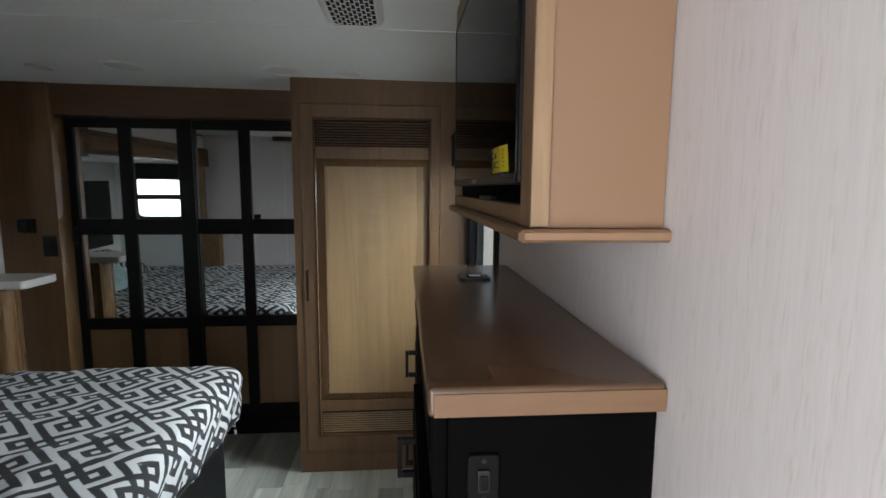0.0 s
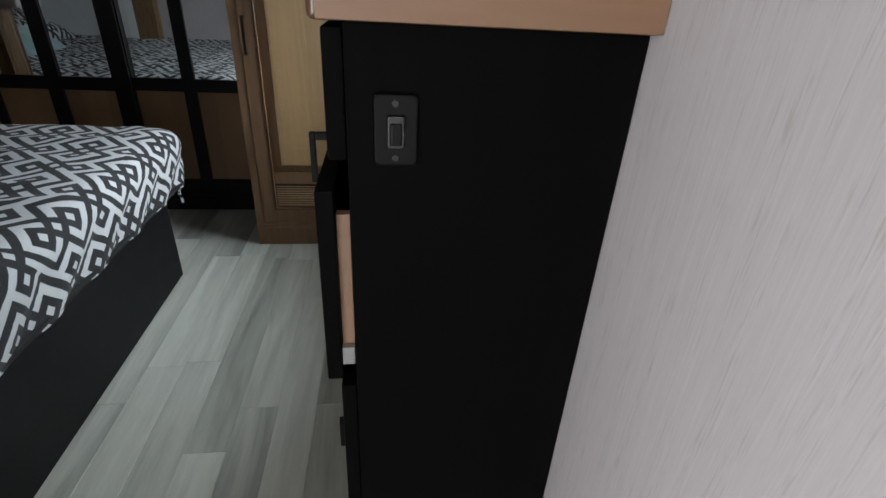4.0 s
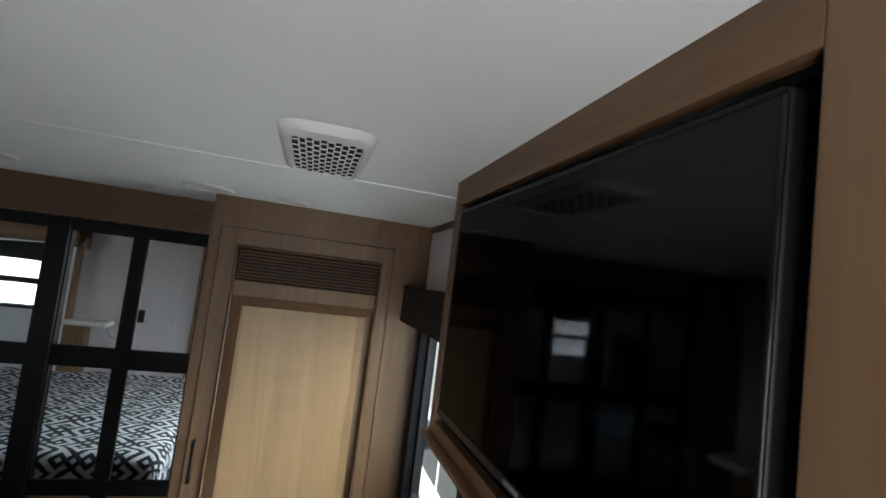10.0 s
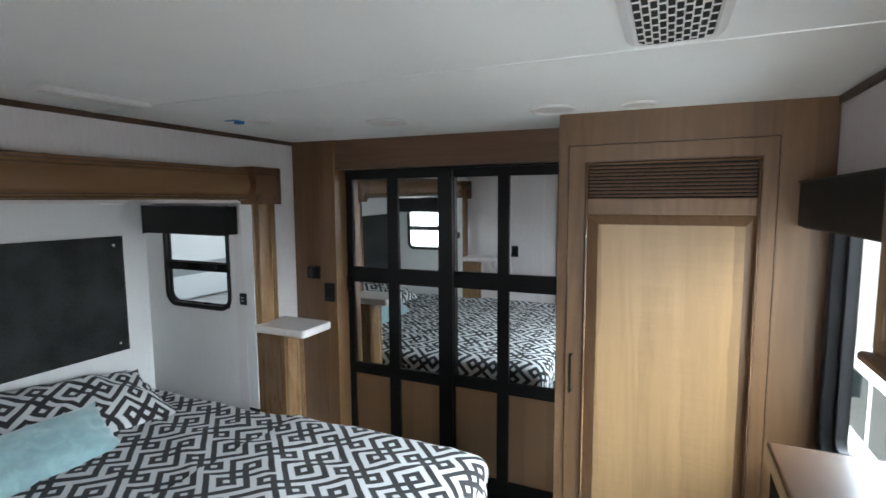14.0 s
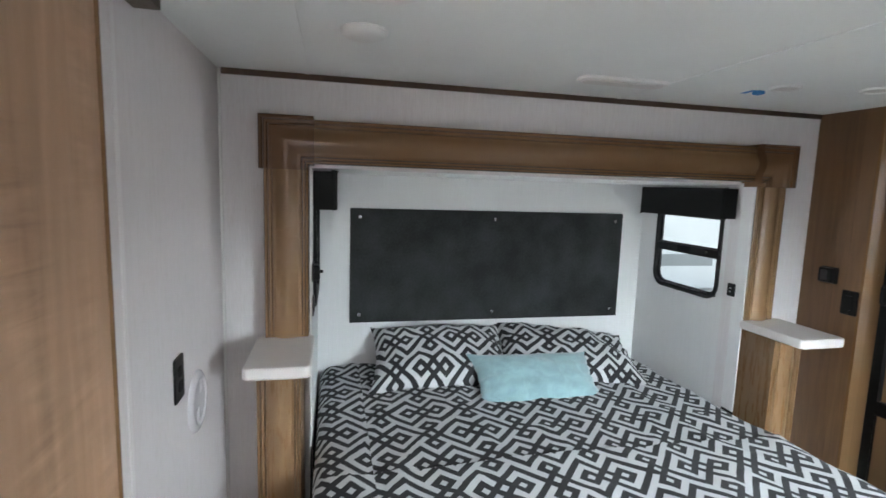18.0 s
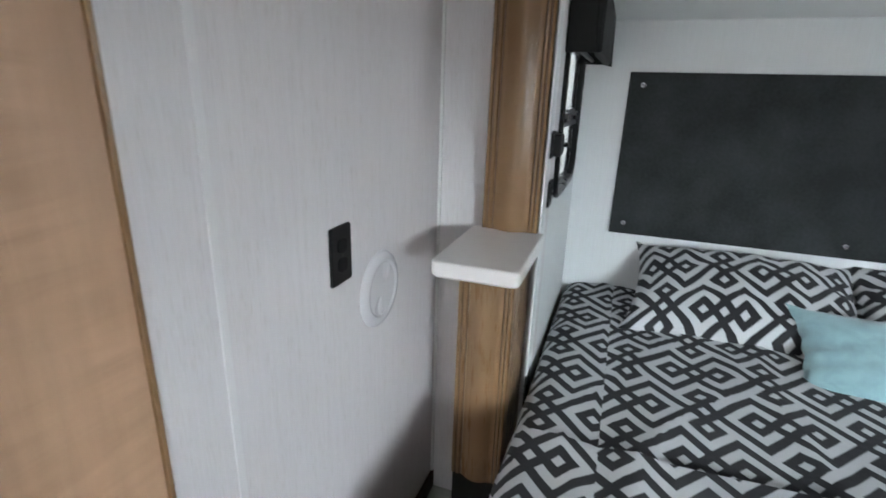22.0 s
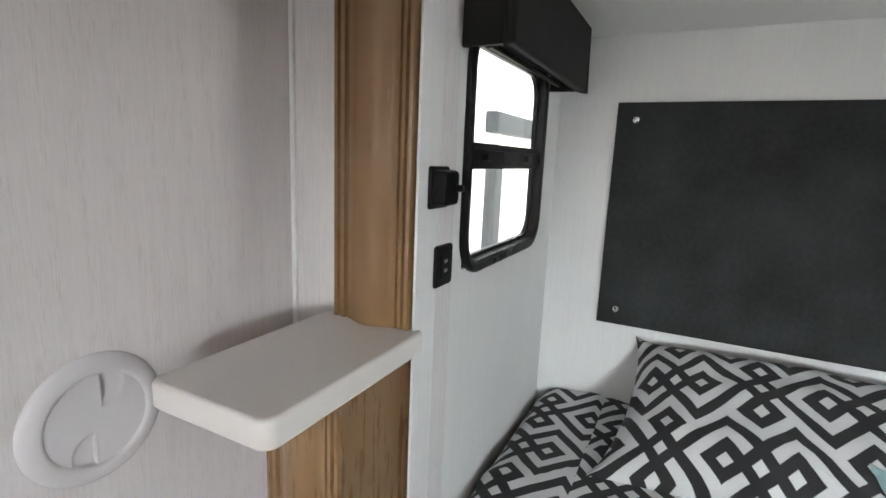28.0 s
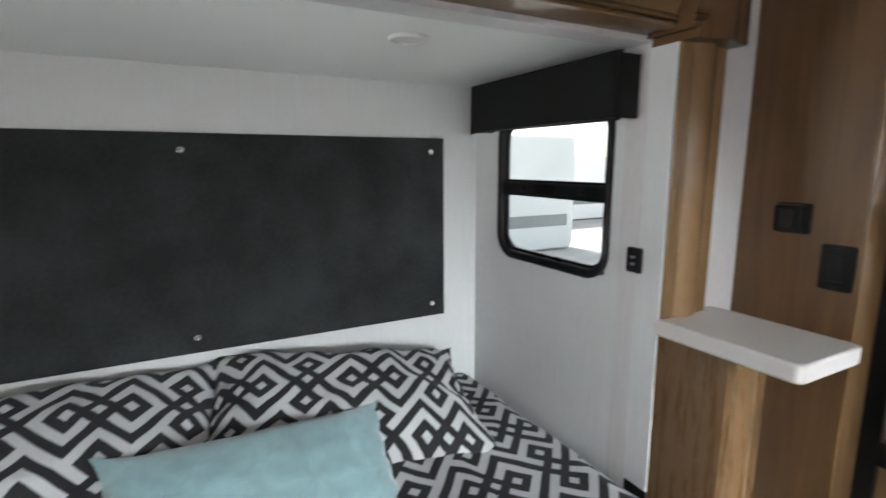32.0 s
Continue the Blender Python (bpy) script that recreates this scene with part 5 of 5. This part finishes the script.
# ceiling fittings
VZ, RZ, BZ = cz(2.64), cz(1.640), cz(1.04)
vent = thing("ceiling_register", "white rectangular ceiling air register with a brick-pattern grille", "vent", (2.638, 1.285, VZ))
vo, vi = rounded(2.555, 2.728, 1.104, 1.492, 0.050, 6), rounded(2.579, 2.706, 1.157, 1.472, 0.030, 6)
part("frame", loft([(vo, 0), (inset(vo, 0.004), 0.008), (inset(vo, 0.012), 0.015), (inset(vi, -0.004), 0.016), (vi, 0.012), (vi, 0.0)], on_z(VZ - 0.0005, -1), (False, False)), WHITE_PLASTIC, vent)
# no real depth: a flat black plate gives the shade of the duct
part("dark_duct", plate(2.577, 2.708, 1.155, 1.474, 0.012, 0.002, 0.0005, on_z(VZ - 0.0075, -1)), DARK_GAP, vent)
bars = bmesh.new()
nx, ny = 10, 8
for k in range(1, nx):
    x = 2.579 + 0.127 * k / nx
    box(bars, x - 0.0012, x + 0.0012, 1.157, 1.472, VZ - 0.0125, VZ - 0.0105)
for k in range(nx):
    for j in range(1, ny + 1):
        y = 1.157 + 0.315 * (j - (0.5 if k % 2 else 0.0)) / ny
        if y < 1.471:
            box(bars, 2.579 + 0.127 * k / nx + 0.0012, 2.579 + 0.127 * (k + 1) / nx - 0.0012, y - 0.0016, y + 0.0016, VZ - 0.0125, VZ - 0.0105)
part("grille", bars, WHITE_PLASTIC, vent)

rv = thing("round_ceiling_vent", "round white louvred ceiling vent", "vent", (1.640, 0.478, RZ))
part("rim", loft([(circle(1.640, 0.478, r, 36), d) for r, d in ((0.097, 0), (0.095, 0.010), (0.086, 0.016), (0.073, 0.014), (0.068, 0.006))], on_z(RZ - 0.0005, -1), (True, False)), WHITE_PLASTIC, rv)
for k in range(11):
    y = 0.478 - 0.060 + 0.012 * k
    half = math.sqrt(0.067 ** 2 - (y - 0.478) ** 2)
    lo = 1.640 - half
    for x0, x1, flip in ((lo, 1.630, 1), (1.650, 1.640 + half, -1)):
        if x1 - x0 > 0.012:
            part("louvre_slat", sweep(((0, 0), (0.0052 * flip, 0.0062), (0.0064 * flip, 0.0062), (0.0014 * flip, 0)), (x0, y - 0.003 * flip, RZ - 0.0125), (x1, y - 0.003 * flip, RZ - 0.0125), (0, 1, 0), (0, 0, 1)), WHITE_PLASTIC, rv)
part("cross_bar", block(1.6315, 1.6485, 0.408, 0.540, RZ - 0.0135, RZ - 0.0060, 0.001), WHITE_PLASTIC, rv)
# grey plate painted as the white throat in its own shade
part("shaded_throat", plate(1.575, 1.705, 0.412, 0.544, 0.06, 0.002, 0.0005, on_z(RZ - 0.0025, -1)), LABEL_GREY, rv)
det = thing("smoke_detector", "small round white ceiling detector", "detector", (1.315, 0.465, cz(1.315)))
dome = [(0.058 * math.cos(k * math.pi / 16), 0.004 + 0.022 * math.sin(k * math.pi / 16)) for k in range(8)]
part("base", disc(1.315, 0.465, 0.060, 0.004, 0.002, on_z(cz(1.315) - 0.0005, -1)), WHITE_PLASTIC, det)
part("dome", loft([(circle(1.315, 0.465, r, 32), d) for r, d in dome], on_z(cz(1.315) - 0.0008, -1)), WHITE_PLASTIC, det, "shallow domed cap", sharp=60)


def puck(x, y, r, z, label):
    p = thing("ceiling_light", label, "ceiling light", (x, y, z), "flush ceiling lights")
    part("rim", loft([(circle(x, y, q, 32), d) for q, d in ((r, 0), (r * 0.99, 0.003), (r * 0.93, 0.007), (r * 0.82, 0.0065), (r * 0.79, 0.003))], on_z(z - 0.0005, -1), (True, False)), WHITE_PLASTIC, p)
    part("lens", disc(x, y, r * 0.78, 0.0040, 0.001, on_z(z - 0.0008, -1)), SOLID_WHITE, p, "frosted lens, unlit")


puck(1.603, 2.150, 0.088, cz(1.603), "flush round white ceiling light, switched off")
puck(2.266, 2.132, 0.084, cz(2.266), "flush round white ceiling light, switched off")
puck(1.228, 2.222, 0.054, cz(1.228), "small round white ceiling fitting")
puck(2.547, 2.150, 0.056, cz(2.547), "small round white ceiling fitting")
puck(1.142, 1.925, 0.050, cz(1.142), "small round white ceiling fitting")
puck(0.528, 1.704, 0.042, SZ, "small round white light in the recess ceiling")
puck(0.528, 0.819, 0.042, SZ, "small round white light in the recess ceiling")
bar = thing("ceiling_light_bar", "slim oblong white ceiling light, switched off", "ceiling light", (1.04, 1.36, BZ))
part("housing", plate(1.000, 1.082, 1.195, 1.525, 0.030, 0.012, 0.005, on_z(BZ - 0.0005, -1)), WHITE_PLASTIC, bar)
part("lens", plate(1.012, 1.070, 1.212, 1.508, 0.022, 0.015, 0.003, on_z(BZ - 0.0005, -1)), SOLID_WHITE, bar, "frosted lens")
tape = thing("masking_tape", "scraps of blue masking tape stuck to the ceiling", "tape", (1.04, 1.88, BZ))
part("scrap", block(1.012, 1.072, 1.862, 1.884, BZ - 0.0012, BZ - 0.0004, 0), BLUE_TAPE, tape)
part("scrap", block(1.045, 1.075, 1.8845, 1.910, BZ - 0.012, BZ - 0.0004, 0), BLUE_TAPE, tape)


# outside: a gravel lot with parked trailers and a pickup
solid("ground", block(-300, 300, -300, 300, -1.75, -1.60, 0), GROUND_MAT, "pale gravel lot", "ground", kind="structure", at=(0, 0, -1.6))


def wheel(parent, x, y, r):
    t = part("tyre", loft([(circle(y, -1.6 + r, q, 24), d) for q, d in ((r * 0.55, 0), (r * 0.94, 0), (r, 0.03), (r, 0.16), (r * 0.94, 0.19), (r * 0.55, 0.19))], on_x(x), (False, False)), RUBBER, parent)
    part("rim", loft([(circle(y, -1.6 + r, q, 24), d) for q, d in ((r * 0.56, 0.01), (r * 0.5, 0.03), (r * 0.2, 0.05))], on_x(x)), STEEL, t)


def trailer(x0, x1, y0, y1, side, label, top=1.75, door=None, skin=SHELL, skirted=False):
    """A travel trailer with its long side on x; side: the face that carries the windows."""
    t = thing("travel_trailer", label, "trailer", ((x0 + x1) / 2, (y0 + y1) / 2, -1.6), "parked trailers")
    line = rounded(y0, y1, -1.55 if skirted else -1.05, top, 0.22, 5)
    part("body", loft([(inset(line, 0.05), 0), (line, 0.06), (line, x1 - x0 - 0.06), (inset(line, 0.05), x1 - x0)], on_x(x0)), skin, t)
    xf = x1 if side > 0 else x0
    to = on_x(xf, side)
    part("colour_band", slab((y0 + 0.3, y1 - 0.3), (-0.75, -0.35), 0.001, 0.006, [], to), SHELL_GREY, t)
    n = max(2, int((y1 - y0) / 2.2))
    for k in (() if skirted else range(n)):
        yc = y0 + (k + 0.6) * (y1 - y0) / n
        wdw = part("window", loft([(rounded(yc - 0.42, yc + 0.42, 0.25, 1.05, 0.09), 0.001), (rounded(yc - 0.42, yc + 0.42, 0.25, 1.05, 0.09), 0.025)], to), BLACK_FRAME, t)
        part("pane", slab((yc - 0.36, yc + 0.36), (0.32, 0.98), 0.0255, 0.028, [], to), DARK_GLASS, wdw)
    door = door or y1 - 1.3
    part("entry_door", slab((door, door + 0.68), (-0.95, 0.98), 0.001, 0.03, [], to), SHELL_GREY, t)
    for k in (() if skirted else (-0.45, 0.45)):
        wheel(t, xf - side * 0.2 if side > 0 else xf, (y0 + y1) / 2 + k, 0.36)
    return t


trailer(-14.0, -11.5, 4.6, 13.3, 1, "white travel trailer parked beside the lot lane", 2.25, 7.6, SHELL_DULL, True)
trailer(-20.5, -18.0, 15.5, 24.0, 1, "white travel trailer parked further along", 1.75, None, SHELL, True)
trailer(6.9, 9.4, -4.0, 3.2, -1, "white travel trailer across the lane")

pole = thing("lamp_post", "grey steel mast with a box-shaped flood lamp", "lamp post", (-2.06, -1.5, -1.6))
part("column", block(-2.13, -1.99, -1.58, -1.42, -1.6, 1.10, 0.01), MAST_GREY, pole)
part("upper_column", block(-2.105, -2.015, -1.545, -1.455, 1.1005, 1.62, 0.008), MAST_GREY, pole)
part("lamp_head", loft([(rounded(-2.16, -1.80, 1.60, 1.79, 0.05, 4), 0), (rounded(-2.14, -1.82, 1.57, 1.80, 0.05, 4), 0.05), (rounded(-2.14, -1.86, 1.62, 1.78, 0.04, 4), 0.16)], on_y(-1.66)), MAST_GREY, pole)
part("knob", loft([(circle(-2.19, 1.70, 0.016, 12), 0), (circle(-2.19, 1.70, 0.016, 12), 0.05)], on_y(-1.60)), MAST_GREY, pole)
stand = thing("awning_strut", "grey upright strut with a capped arm outside the recess window", "strut", (-0.87, -0.22, -1.6))
part("upright", block(-0.940, -0.840, -0.25, -0.19, -1.6, 1.26, 0.008), MAST_GREY, stand)
part("arm", block(-1.50, -0.830, -0.26, -0.19, 1.395, 1.500, 0.012), MAST_GREY, stand)
part("arm_bracket", block(-0.915, -0.875, -0.235, -0.205, 1.2605, 1.3945, 0.004), SHELL, stand)

truck = thing("pickup_truck", "white crew-cab pickup parked beside the trailer", "truck", (5.0, 6.2, -1.6))
part("lower_body", block(4.08, 5.95, 2.6, 8.6, -1.15, -0.42, 0.08, 3), SHELL, truck)
cabin = [(3.9, -0.42), (6.9, -0.42), (6.1, 0.22), (4.2, 0.22)]
part("cabin", loft([(cabin, 0.0), (cabin, 1.70)], on_x(4.16)), SHELL, truck)
for a, b, c in ((4.22, 5.18, 4.30), (5.28, 6.55, 6.0)):
    part("side_glass", loft([([(a, -0.36), (b, -0.36), (min(b, c + 0.0) if c > 5 else b, 0.15), (c if c < 5 else a, 0.15)], 0.001), ([(a, -0.36), (b, -0.36), (min(b, c + 0.0) if c > 5 else b, 0.15), (c if c < 5 else a, 0.15)], 0.006)], on_x(4.16, -1)), DARK_GLASS, truck)
for y in (4.35, 5.35):
    part("door_handle", block(4.045, 4.078, y, y + 0.22, -0.60, -0.555, 0.008), STEEL, truck, "grey door handle")
for y in (5.24,):
    part("door_gap", block(4.075, 4.0795, y, y + 0.012, -1.05, -0.43, 0), BLACK_FRAME, truck)
part("door_mirror", block(3.86, 4.10, 6.35, 6.52, -0.36, -0.10, 0.04, 3), BLACK_PLASTIC, truck)
for y in (3.6, 7.4):
    wheel(truck, 4.07, y, 0.40)


# floor planks, one piece each
def lay_planks():
    parent = bpy.data.objects["floor"]
    wide, rnd = 0.1150, random.Random(7)
    meshes = {}

    def plank_mesh(length):
        key = round(length, 2)
        if key not in meshes:
            bm = box(bmesh.new(), 0.0003, wide - 0.0003, 0.0003, key - 0.0003, -0.0038, 0.0)
            bmesh.ops.bevel(bm, geom=[e for e in bm.edges if all(v.co.z > -0.001 for v in e.verts)], offset=0.0006, segments=1, affect="EDGES")
            meshes[key] = finish("plank", bm, PLANK)
        return meshes[key]

    x = 2.317 - wide * 14
    while x < XE:
        if x > 0.66:
            y, first = (HY if x > 2.29 else 0.0), rnd.choice((0.30, 0.46, 0.62, 0.80))
            while y < 2.76:
                length = round(min(first or rnd.choice((0.76, 0.92, 1.10)), 2.80 - y), 2)
                first = 0
                ob = new("plank", plank_mesh(length))
                ob.location = (x, y, 0.0)
                ob.parent = parent
                y += length
        x += wide


lay_planks()
